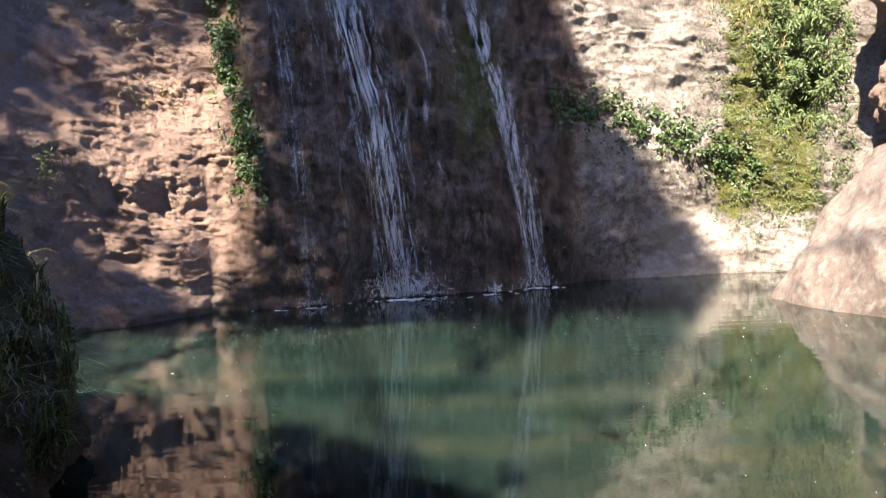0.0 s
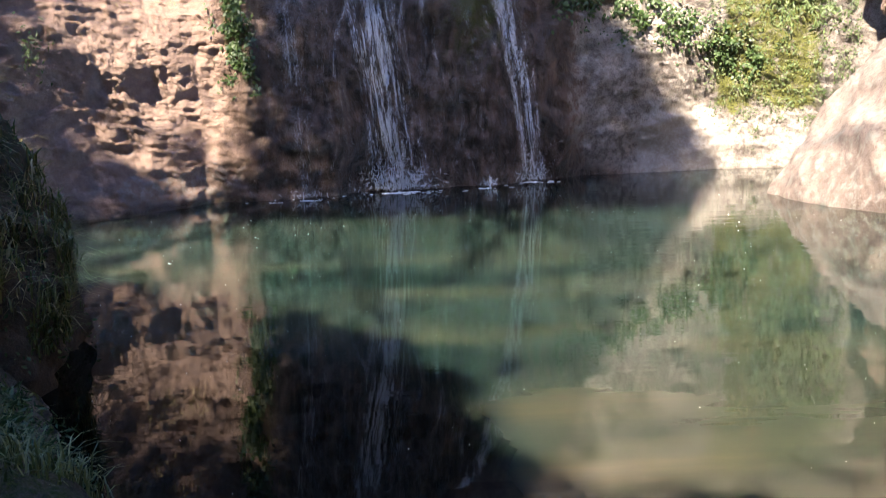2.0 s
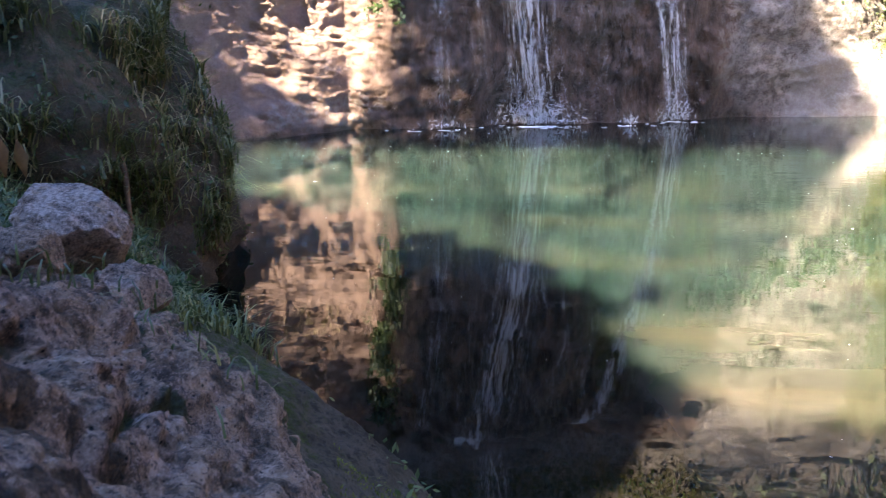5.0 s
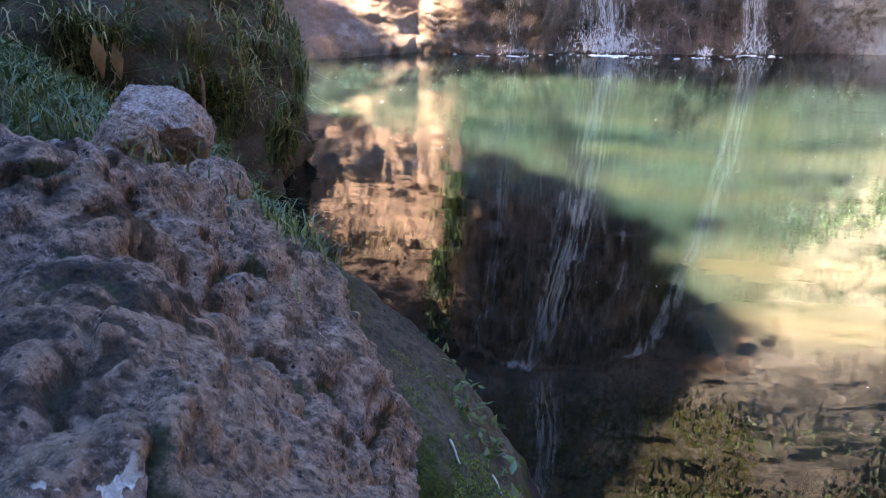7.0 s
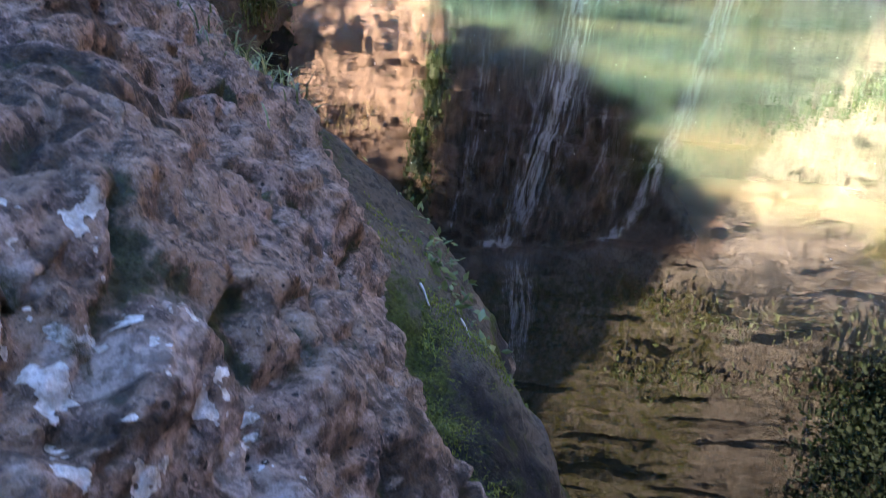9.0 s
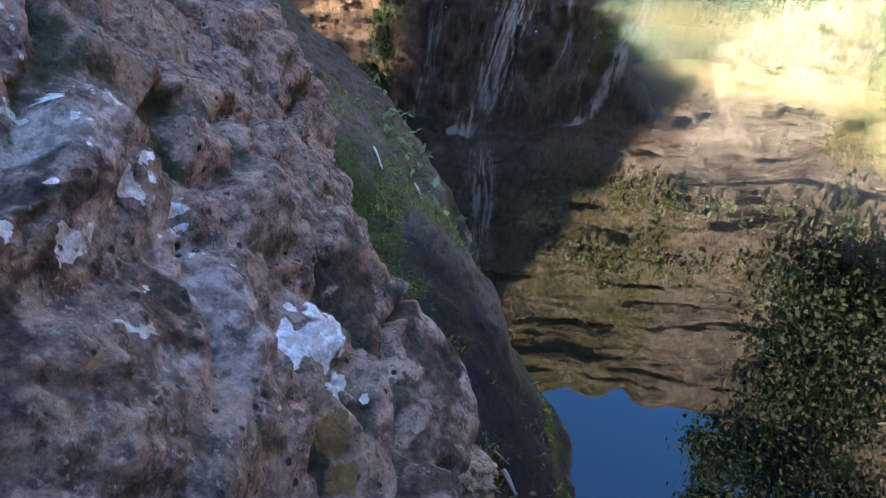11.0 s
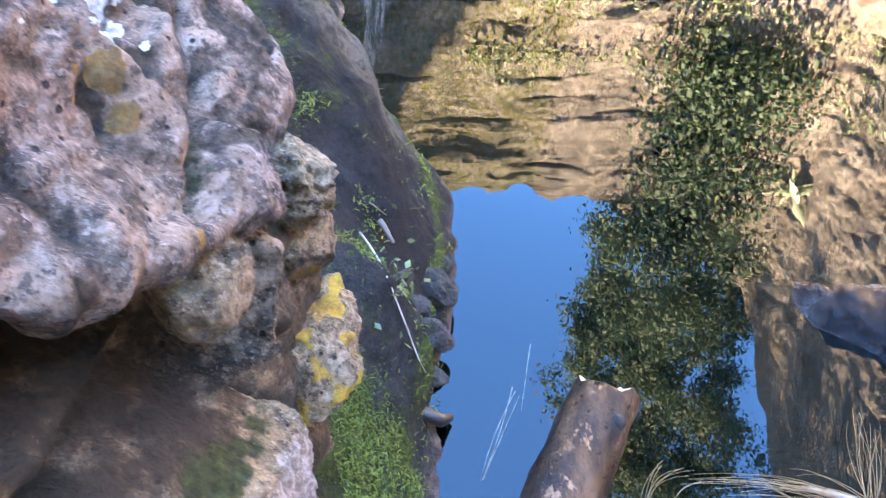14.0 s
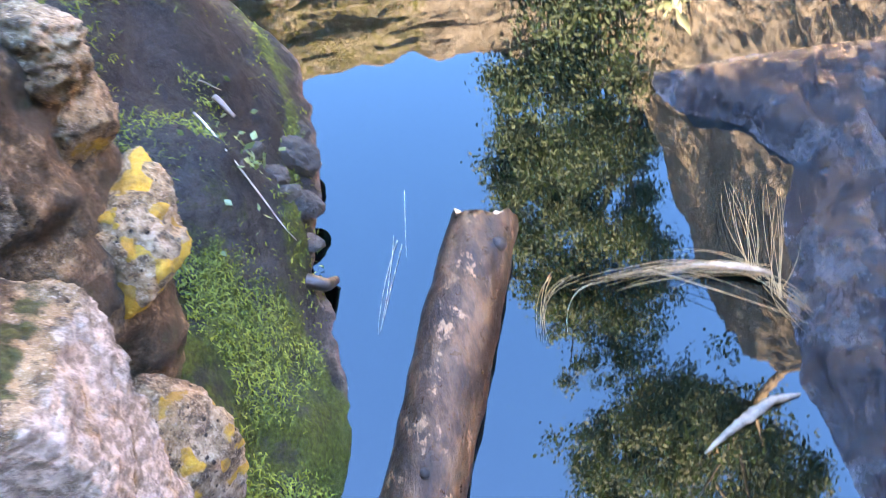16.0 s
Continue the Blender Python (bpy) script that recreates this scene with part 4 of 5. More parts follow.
def high_crown(rng, n):
    el, az = rng.uniform(54.5, 71, n * 5), rng.uniform(32, 63, n * 5)
    q = polar(az, rng.uniform(11.5, 14.5, n * 5), 0 * az)
    q[:, 2] = 1.3 + np.hypot(q[:, 0], q[:, 1]) * np.tan(np.radians(el))
    ok = (fbm(q * 0.42 + 4, 3) > 0.02) & (az > np.interp(el, [55, 58, 61, 68], [44, 38, 34, 39]))
    return q[ok][:n]


tree("rim_tree", "tall broadleaf tree leaning over the gorge from the rim", cliff_point(54, 15.5, -1.0), (-1.5, 0.5, 0), 19, high_crown, 480, 120, 0.155, 57, spread=1.8, bunch=7, trunk_r=0.12)
tree("rim_tree", "green broadleaf tree standing on the cliff rim", cliff_point(30, 14.5, -1.2), (-1.0, 0.2, 0), 12, east_crown, 560, 130, 0.155, 51, spread=1.8, bunch=8)
tree("cliff_shrub", "green shrub climbing the upper cliff below the rim", cliff_point(24, 8.2, -0.1), (0.2, -0.2, 0), 5.5, east_scrub, 170, 40, 0.17, 52, trunk_r=0.08)

# ---------------------------------------------------------------- unseen canopy added to shape sun and shade on pool and walls
SX, SZ = SUN_WAY.x / SUN_WAY.y, SUN_WAY.z / SUN_WAY.y


def shaded(p):
    """Where the added crowns are closed to cast shade: follows the sun's way down onto the wall or the pool."""
    k = 14.0 - p[:, 1]
    for i in range(7):
        x, y, z = p[:, 0] + SX * k, p[:, 1] + k, p[:, 2] + SZ * k
        az = np.degrees(np.arctan2(x, y))
        r = cliff_radius(az, np.clip(z, 0, 14)) if i > 3 else np.interp(az, AZ, R0) + np.interp(az, AZ, LEAN) * np.clip(z, 0, 6)
        k = k + (r - np.hypot(x, y)) * np.cos(np.radians(az)) * 0.9
    g = fbm(np.stack([az * 0.30, z * 1.3, 0 * x], -1), 3)
    east = az < np.interp(z, [0, 0.6, 2.0, 3.2, 5.0, 6.4, 7.2, 7.9, 8.6, 13], [18.2, 16.8, 13.7, 10.2, 8.1, 5.5, 3.5, 3.2, 2.8, 0]) + 1.0 * g
    lower = np.interp(az, [-25, -22.3, -19.6, -16.1, -12.8], [2.1, 1.82, 1.3, 0.89, 0.5])
    upper = np.interp(az, [-25, -22, -19, -15], [3.0, 3.4, 3.5, 3.8])
    rng0 = np.random.default_rng(len(p) + 1).uniform(0, 1, len(p))
    veiled = rng0 < smooth(-10.6, -14.4, az + 1.5 * g)           # sun patch set to fade out towards the falls
    bulge = (z > lower) & (z < upper + 0.5 * g) & (az > -25 + 2 * g) & veiled
    under, over = np.interp(az, [-24.4, -22.5, -20.3, -18.7, -17.5], [1.52, 1.24, 0.75, 0.45, 0.0]), np.interp(az, [-24.4, -21.7, -19.1, -15.9, -13.8], [1.58, 1.42, 1.06, 0.58, 0.2])
    strip = (z > under) & (z < over + 0.1 * g) & (az > -24) & (az < -13.8)
    dapple = (g > 0.10) & (rng0 < 0.6) & (az < -20) & (az > -31) & (z > 2.6) & (z < 4.8)
    rng = np.random.default_rng(len(p))
    patch = (az > -20.5) & veiled & (z > 2.9) & (z < np.interp(az, [-21, -15, -12], [4.1, 4.9, 5.6]) + 0.4 * g) & (rng.uniform(0, 1, len(p)) < 0.8)
    high = (z > 7.5 + 0.8 * g) & (az > np.interp(z, [7, 9, 11], [3.0, 0.5, -3]) + 3 * g)
    thin = rng.uniform(0, 1, len(p)) < 0.96
    wall = east & ~((bulge | strip | dapple | patch) & thin) & ~high
    kk = p[:, 2] / SZ
    wx, wy = p[:, 0] - SX * kk, p[:, 1] - kk
    gw = fbm(np.stack([wx * 0.16 - 0.1 * wy, wy * 0.55, 0 * wx + 5], -1), 3)
    low = np.interp(wx, [-4, -2.7, -1.7, -0.3, 0.1, 0.3, 2.0, 5], [7.6, 6.4, 6.6, 5.2, 3.5, 2.6, 1.5, 1.2])
    closed = 0.12 * smooth(0.3, -0.3, gw) * smooth(2.6, 1.2, wx - 0.12 * wy) + 0.85 * smooth(10.6, 12.2, wy + 0.6 * gw) * smooth(4.5, 3.0, wx)
    pool = rng.uniform(0, 1, len(p)) < np.maximum(closed, smooth(0.7, -0.7, wy - low))
    return np.where(z > 0.0, wall, pool)


def south_crown(x0, x1, z0, z1):
    def make(rng, n):
        q = np.stack([rng.uniform(x0, x1, n * 3), rng.uniform(-5.5, -2.5, n * 3), rng.uniform(z0, z1, n * 3)], -1)
        return q[shaded(q)][:n]
    return make


# out-of-view trees whose leaves are kept only where shade is wanted
for x0, x1, seed in ((-19, -12.5, 61), (-12.5, -8.5, 62), (-8.5, -4.5, 63), (-4.5, 1.5, 64)):
    tree("canopy_tree", "unseen broadleaf tree added to shade the pool and cliffs", ((x0 + x1) / 2, -11, 8.5), (0, 6.5, 0), 24, south_crown(x0, x1, 4.5, 37), int(300 * (x1 - x0)), 17, 0.30, seed, keep=shaded, trunk_r=0.05)

# ---------------------------------------------------------------- stones under and beside the near boulder
TAN = crusty("tan_rock", (0.050, 0.030, 0.017), (0.245, 0.158, 0.092), (0.48, 0.345, 0.23), (0.25, 0.150, 0.070), (0.045, 0.048, 0.010), (0.070, 0.042, 0.021), (0.50, 0.375, 0.285), ((0.52, 0.29, 0.035), (0.30, 0.165, 0.03)))
GREY = rock("grey_stone", (0.010, 0.008, 0.006), (0.030, 0.024, 0.018), (0.075, 0.06, 0.046), 8, 0.005, extra=(0.5, 0.5, 0.46))


def stone(name, c, r, turn, mat, label, pale=0.2, moss=0.1, rust_shade=0.0, wet_shade=0.0, rough=0.16, fine=(0.012, 16), n=90, m=60, seed=0.0, power=0.85, parent=None, category="stone", ochre=0.0, facets=0):
    z = lambda val: (lambda v, q: val + 0 * v[:, 0])
    return boulder(name, c, r, turn, mat, label, category, n, m, (rough, 1.4), fine,
                   {"pale": z(pale), "ochre": lambda v, q: ochre * smooth(-0.1, 0.35, fbm(v * 26 + seed, 2) + 0.05) * smooth(-0.6, 0.3, q[:, 0] - q[:, 1]), "moss": lambda v, q: moss - 0.25 * np.minimum(q[:, 2], 0), "rust_shade": z(rust_shade), "wet_shade": z(wet_shade)}, seed=seed, power=power, parent=parent, facets=facets)


# rock face under the overhang: shaded hollow, upright rib, pale rounded foot
fy, fz = np.meshgrid(np.concatenate([np.linspace(-0.7, -0.2, 30), np.linspace(-0.197, 0.16, 180)]), np.concatenate([np.linspace(1.0, 0.55, 230), np.linspace(0.547, 0.1, 60)]), indexing="ij")
q = np.stack([0 * fy, fy, fz], -1).reshape(-1, 3)
wv = (0.018 * fbm(q * 9 + 2, 3)).reshape(fy.shape)
zz = fz + wv + 0.35 * (fy + 0.05)
fx = np.interp(zz, [0.1, 0.6, 0.70, 0.775, 0.80, 0.835, 0.87, 0.90, 0.96, 1.0], [-0.05, -0.036, -0.034, -0.048, -0.100, -0.170, -0.152, -0.195, -0.22, -0.22])
rib_y = np.interp(fz, [0.60, 0.72, 0.80, 0.83, 0.88, 0.93], [-0.05, -0.012, 0.005, 0.022, 0.042, 0.055])
rib = np.exp(-((fy - rib_y - 0.4 * wv) / 0.017) ** 2) * smooth(0.76, 0.82, fz) * smooth(0.92, 0.885, fz)
fx = fx * (1 - rib) - 0.062 * rib
fx -= 0.05 * smooth(0.095, 0.125, -fy + wv + 0.3 * (fz - 0.85)) * smooth(0.86, 0.83, zz)
turn_y = rib_y + 0.012
fx -= 1.9 * np.maximum(fy - turn_y + 0.4 * wv, 0) ** 1.0 + 0.5 * smooth(0.0, 0.03, fy - turn_y) * 0.02
fx -= 0.25 * smooth(-0.22, -0.5, fy)
v = np.stack([fx, fy, fz], -1)
nr = np.cross(np.gradient(v, axis=0), np.gradient(v, axis=1)).reshape(-1, 3)
nr /= np.linalg.norm(nr, axis=1)[:, None]
nr *= np.sign(nr[:, :1].mean())
v = v.reshape(-1, 3)
v = v + nr * (0.022 * billow(v * (11, 11, 13) + 6, 3, 0.5) + 0.006 * billow(v * 45, 3, 0.6) + 0.0016 * fbm(v * 150, 3))[:, None]
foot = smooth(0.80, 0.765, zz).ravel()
# hollow above the foot: brown rock, its shade painted in by the wet mask
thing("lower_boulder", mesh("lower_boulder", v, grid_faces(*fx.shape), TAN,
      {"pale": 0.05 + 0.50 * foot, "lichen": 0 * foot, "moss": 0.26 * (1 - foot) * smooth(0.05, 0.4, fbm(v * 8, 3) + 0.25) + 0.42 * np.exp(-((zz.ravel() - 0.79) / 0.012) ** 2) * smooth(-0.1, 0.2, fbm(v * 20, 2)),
       "rust_shade": 0 * foot, "wet_shade": 0.56 * (1 - foot) * (1 - 0.7 * rib.ravel()), "ochre": 0 * foot}), "brown hollowed rock with a smooth pale pinkish foot under the overhang", "boulder")
stone("small_stone", (-0.098, -0.010, 0.905), (0.031, 0.026, 0.024), (20, 20, 35), TAN, "small loose tan stone wedged under the overhang", 0.38, 0.0, power=0.85, rough=0.12, fine=(0.005, 40), facets=9, seed=2.0)
stone("lichen_rock", (-0.090, 0.190, 0.545), (0.050, 0.098, 0.080), (38, 0, 6), TAN, "jagged tan rock crusted with yellow lichen", 0.08, 0.08, 0.0, ochre=1.0, rough=0.20, fine=(0.014, 24), n=170, m=140, power=0.85, category="rock", facets=18, seed=1.2)
stone("lichen_rock", (-0.104, 0.240, 0.690), (0.033, 0.040, 0.045), (0, 0, 40), TAN, "rough knobby tan rock beside the mossy bank", 0.2, 0.1, 0.0, ochre=0.5, rough=0.25, fine=(0.010, 30), n=100, m=80, power=0.85, seed=3.0, category="rock", facets=12)
stone("lichen_rock", (-0.098, 0.235, 0.762), (0.030, 0.034, 0.036), (0, 30, 10), TAN, "small tan knob of rock under the boulder's rim", 0.2, 0.15, ochre=0.3, rough=0.22, fine=(0.010, 30), n=80, m=60, power=0.85, seed=6.0, category="rock", facets=9)
# wet mask at 0.5 colours this rock as dark as its shaded place
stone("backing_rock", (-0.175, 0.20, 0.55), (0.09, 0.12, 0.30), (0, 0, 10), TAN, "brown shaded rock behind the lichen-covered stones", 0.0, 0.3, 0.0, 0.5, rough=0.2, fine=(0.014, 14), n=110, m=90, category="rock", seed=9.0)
stone("tan_rock", (-0.092, 0.050, 0.38), (0.062, 0.058, 0.145), (0, 0, 20), TAN, "blocky tan rock with pale yellow lichen", 0.2, 0.1, 0.0, ochre=0.6, rough=0.14, fine=(0.012, 24), n=120, m=100, power=0.8, seed=5.0, category="rock", facets=14)


body = near.children[0]

# stones and gravel on the bank
stone("ledge_stone", (-1.16, 1.52, 1.065), (0.105, 0.17, 0.085), (8, 28, 20), BOULDER, "brown angular stone crusted with white lichen among grass", 0.5, 0.1, 0.3, n=130, m=90, rough=0.12, fine=(0.014, 14), facets=13, seed=7.0)
stone("ledge_stone", (-0.92, 1.28, 1.0), (0.065, 0.085, 0.05), (0, 12, 20), BOULDER, "grey purple stone lying against the boulder", 0.4, 0.1, n=100, m=70, rough=0.12, facets=10, seed=4.0)
stone("ledge_stone", (-1.0, 1.12, 1.12), (0.05, 0.07, 0.035), (0, 0, 60), BOULDER, "low brown stone half sunk in soil", 0.2, 0.2, facets=8, seed=3.0)
for i, (d, y, r) in enumerate([(0.03, 0.74, 0.045), (0.02, 0.62, 0.035), (0.06, 0.60, 0.03), (0.015, 0.53, 0.025), (0.04, 0.55, 0.022), (0.09, 0.66, 0.022), (0.10, 0.52, 0.018), (0.02, 0.82, 0.022)]):
    p = bank_point(d, y)
    stone("pebble", (p[0], p[1], p[2] - r * 0.05), (r * 1.05, r * 0.8, r * 0.55), (10 * i, 35, 40 * i), GREY, "dark grey stone on the mossy bank", 0.05, 0.3, n=56, m=40, rough=0.2, power=0.85, fine=(0.005, 40), seed=i * 1.7, facets=10)

# chip of wood and dry twigs on the bank
DARKWOOD = plain("sodden_wood", (0.006, 0.005, 0.004), (0.022, 0.017, 0.012), 30, 0.5, 0.004)
PALETWIG = plain("bleached_twig", (0.20, 0.17, 0.14), (0.36, 0.32, 0.27), 40, 0.8, 0.001)
WOOD = plain("dry_wood", (0.07, 0.052, 0.038), (0.15, 0.12, 0.09), 40, 0.8, 0.002, (0.2, 1, 1))


def stick(name, label, pts, r, mat, category="twig", sides=6):
    t = np.linspace(0, 1, 9)
    pts = np.array(pts, float)
    k = np.linspace(0, 1, len(pts))
    path = np.stack([np.interp(t, k, pts[:, j]) for j in range(3)], -1)
    path += 0.02 * np.linalg.norm(pts[-1] - pts[0]) * np.stack([np.sin(5 * t), np.cos(4 * t), np.sin(7 * t) * 0.3], -1)
    v, f = tube(path, r * (1 - 0.5 * t), sides)
    return thing(name, mesh(name, v, tri(f), mat), label, category)


stick("twig", "long thin pale twig lying on the bank", [(-0.082, 0.672, 0.254), (-0.036, 0.526, 0.335), (0.020, 0.502, 0.216), (0.053, 0.488, 0.142)], 0.0022, PALETWIG)
stick("twig", "short dry twig on dark rock", [(-0.075, 0.752, 0.253), (-0.043, 0.758, 0.222)], 0.0018, WOOD)
stick("twig", "thin dry stalk on the bank", [(-0.392, 1.124, 0.602), (-0.361, 1.078, 0.586)], 0.0028, PALETWIG)
stick("twig", "bent pale stalk lying on the grey bank", [(-0.313, 1.142, 0.527), (-0.283, 1.090, 0.524)], 0.0024, PALETWIG)
stick("wood_chip", "flat pale chip of wood on dark rock", [(-0.055, 0.735, 0.228), (-0.025, 0.70, 0.215)], 0.0065, WOOD, "wood chip", 5)
stick("root", "dark knobby root at the water edge", [(0.02, 0.47, 0.06), (0.08, 0.46, 0.045), (0.10, 0.49, 0.01)], 0.016, DARKWOOD, "root", 8)

# ---------------------------------------------------------------- log in the water
n = Nodes("wet_log")
g1, g2 = n.noise(12, 8, 0.7, (2.0, 0.7, 2.0)), n.noise(40, 8, 0.7)
col = n.ramp(g1, [(0.36, (0.008, 0.004, 0.0025)), (0.5, (0.032, 0.0135, 0.0062)), (0.64, (0.095, 0.042, 0.018))])
col = n.mix(n.step(n.noise(26, 6, 0.75, (1.0, 0.6, 1.0)), 0.57, 0.62), col, n.mix(n.step(g2, 0.4, 0.6), (0.25, 0.125, 0.062), (0.11, 0.054, 0.026)))
LOGMAT = n.done(col, n.ramp(g2, [(0.35, (0.22,) * 3), (0.65, (0.55,) * 3)]), n.bump(g2, 0.004, 0.8, n.bump(g1, 0.009, 1.0)), spec=0.2)
HOLE = plain("knot_wood", (0.006, 0.004, 0.003), (0.025, 0.014, 0.008), 60, 0.9, 0.003)
LOGEND = plain("split_wood", (0.28, 0.17, 0.09), (0.55, 0.38, 0.22), 60, 0.8, 0.004)
log_end, log_low = np.array((0.365, 0.520, 0.062)), np.array((-0.10, -0.60, 0.035))
log = empty("log", "wet brown log with peeling bark and a broken end", "log", tuple(log_end))
t = np.linspace(0, 1, 120)
path = np.outer(1 - t, log_low) + np.outer(t, log_end) + np.stack([0.006 * np.sin(5 * t), 0 * t, 0 * t], -1)
rad = 0.060 + 0.006 * (1 - t) + 0.002 * np.sin(17 * t)
v, f = tube(path - log_end, rad, 40, False, 0.10)
vv = v.reshape(120, 40, 3)
axis = (log_end - log_low) / np.linalg.norm(log_end - log_low)
vv[-1] += np.outer(0.014 * np.cos(2 * np.arange(40) * 0.157 + 0.6) + 0.010 * pnoise(np.stack([np.cos(np.arange(40) * 0.157) * 2.5, np.sin(np.arange(40) * 0.157) * 2.5, 0 * np.arange(40.0)], -1)) * 2 + 0.004 * RNG.normal(size=40), axis)
thing("bark", mesh("bark", vv.reshape(-1, 3), f, LOGMAT), "", "", parent=log)
ring = vv[-1]
cen = ring.mean(0)
ends = [ring, cen + (ring - cen) * 0.8 + axis * 0.006, cen + (ring - cen) * 0.45 - axis * 0.010, cen + (ring - cen) * 0.1 - axis * 0.004]
ev = np.stack(ends, 1)
ev[:, 1:] += np.outer(0.006 * RNG.normal(size=40 * 3), axis).reshape(40, 3, 3)
thing("broken_end", mesh("broken_end", ev.reshape(-1, 3), grid_faces(40, 4, True), LOGEND, flat=True), "splintered pale wood", "", parent=log)
for at, off, r in ((0.945, (0.028, -0.012, 0.047), 0.013), (0.62, (-0.004, -0.008, 0.060), 0.008), (0.38, (-0.06, 0.01, 0.022), 0.020)):
    c = log_low * (1 - at) + log_end * at - log_end + np.array(off)
    w = np.array(off) / np.linalg.norm(off)
    v, f = tube([c - w * 0.012, c, c + w * 0.004, c + w * 0.010], [r, r, r * 0.9, r * 0.55], 14, rough=0.3)
    thing("knot", mesh("knot", v, tri(f), HOLE), "dark branch stub", "", parent=log)

# ---------------------------------------------------------------- wet slab, pine needles, floating straws
n = Nodes("wet_slab")
a, b, c = n.noise(7, 8, 0.65), n.noise(38, 6, 0.7), n.noise(17, 4, 0.6, distort=0.6)
SLAB = n.done(n.ramp(a, [(0.40, (0.003, 0.0035, 0.004)), (0.54, (0.011, 0.013, 0.0145)), (0.68, (0.045, 0.05, 0.055))]), n.ramp(a, [(0.4, (0.12,) * 3), (0.65, (0.38,) * 3)]),
              n.bump(b, 0.020, 1.0, n.bump(c, 0.07, 1.0, n.bump(a, 0.07, 1.0))), spec=0.35)
EY, EX = [-1.6, -0.5, 0.0, 0.17, 0.3, 0.45, 0.6, 0.72, 0.78, 0.86, 1.0], [0.95, 0.86, 0.81, 0.81, 0.845, 0.90, 0.98, 0.93, 0.81, 0.79, 0.85]
sx, sy = np.meshgrid(np.linspace(0.72, 2.6, 260), np.linspace(-1.6, 1.15, 320), indexing="ij")
wave = 0.16 * fbm(np.stack([sx * 1.6, sy * 1.6, 0 * sx], -1).reshape(-1, 3) + 3, 3).reshape(sx.shape)
d = np.minimum(sx - np.interp(sy, EY, EX), 0.90 + 0.05 * (sx - 0.8) - sy)
d = np.minimum(d, np.minimum(2.25 + 0.25 * sy - sx, sy + 1.3 + 0.2 * (sx - 1.5)) + 3 * wave)
q = np.stack([sx, sy, 0 * sx], -1).reshape(-1, 3)
d = d + 0.02 * fbm(q * 9, 3).reshape(d.shape)
z = np.where(d > 0, 0.030 * smooth(0, 0.05, d) + 0.09 * np.maximum(d - 0.05, 0), 1.2 * np.maximum(d, -0.6)) + 0.055 * (fbm(q * (9, 6, 9), 5, 0.66, ridged=True)).reshape(d.shape) * smooth(0, 0.1, d)
v = np.stack([sx, sy, z], -1).reshape(-1, 3)
thing("wet_slab", mesh("wet_slab", v, grid_faces(260, 320), SLAB), "dark wet rock slab at water level with bluish sheen", "rock")

STRAW = plain("straw", (0.12, 0.055, 0.014), (0.28, 0.14, 0.045), 30, 0.6, 0.001)
STEM = plain("peeled_stem", (0.13, 0.065, 0.03), (0.26, 0.16, 0.09), 60, 0.6, 0.001)
DRIFT = plain("bleached_wood", (0.05, 0.036, 0.025), (0.16, 0.12, 0.085), 50, 0.7, 0.004)
PALE_STRAW = plain("bleached_straw", (0.20, 0.16, 0.10), (0.36, 0.30, 0.21), 30, 0.6, 0.001)


def strands(name, label, category, curves, r, mat, parent=None):
    parts = []
    for pts in curves:
        pts = np.array(pts, float)
        t = np.linspace(0, 1, 8)[:, None]
        path = (1 - t) ** 2 * pts[0] + 2 * t * (1 - t) * pts[1] + t * t * pts[2]
        parts.append(tube(path, r * (1 - 0.6 * t[:, 0]), 4, False))
    v, f = join(parts)
    return thing(name, mesh(name, v, f, mat), label, category, "stuff" if parent else "", parent=parent)


needles = empty("pine_needles", "bundle of long dry orange pine needles floating at the slab", "pine needles", (0.80, 0.38, 0.0))
o = np.array((0.80, 0.38, 0.0))
cv = []
for i in range(30):                                   # swept tuft that trails over the water and hooks at its end
    w = RNG.uniform(0, 1)
    a0 = np.array((0.815, 0.374, 0.016)) + RNG.normal(0, 1, 3) * (0.012, 0.008, 0.004)
    e = np.array((0.70, 0.40, 0.008)) * (1 - w) + np.array((0.48, 0.415, 0.005)) * w + RNG.normal(0, 1, 3) * (0.02, 0.016, 0.001)
    cv.append([a0 - o, (a0 + e) / 2 + RNG.normal(0, 1, 3) * (0.02, 0.012, 0.003) + (0.0, 0.035, 0.008) - o, e - o])
strands("needle_tuft", "", "", cv, 0.0007, STRAW, needles)
cv = []
for i in range(7):
    a0 = np.array((0.50, 0.425, 0.005)) + RNG.normal(0, 1, 3) * (0.03, 0.008, 0)
    e = np.array((0.415, 0.320, 0.004)) + RNG.normal(0, 1, 3) * (0.010, 0.014, 0)
    cv.append([a0 - o, np.array((0.43, 0.41, 0.005)) + RNG.normal(0, 1, 3) * (0.008, 0.006, 0) - o, e - o])
strands("needle_tuft", "", "", cv, 0.0006, STRAW, needles)
cv = []
for x0, y0, x1, y1, k in ((0.808, 0.375, 0.842, 0.545, 12), (0.83, 0.325, 0.918, 0.525, 9), (0.634, 0.414, 0.834, 0.255, 3), (0.82, 0.36, 0.86, 0.27, 12)):
    for i in range(k):
        a0 = np.array((x0, y0, 0.014)) + RNG.normal(0, 1, 3) * (0.007, 0.007, 0.003)
        e = np.array((x1, y1, 0.022)) + RNG.normal(0, 1, 3) * (0.014, 0.018, 0.006)
        cv.append([a0 - o, (a0 + e) / 2 + RNG.normal(0, 1, 3) * (0.018, 0.018, 0.006) + (0, 0, 0.008) - o, e - o])
strands("needle_tuft", "", "", cv, 0.0007, STRAW, needles)
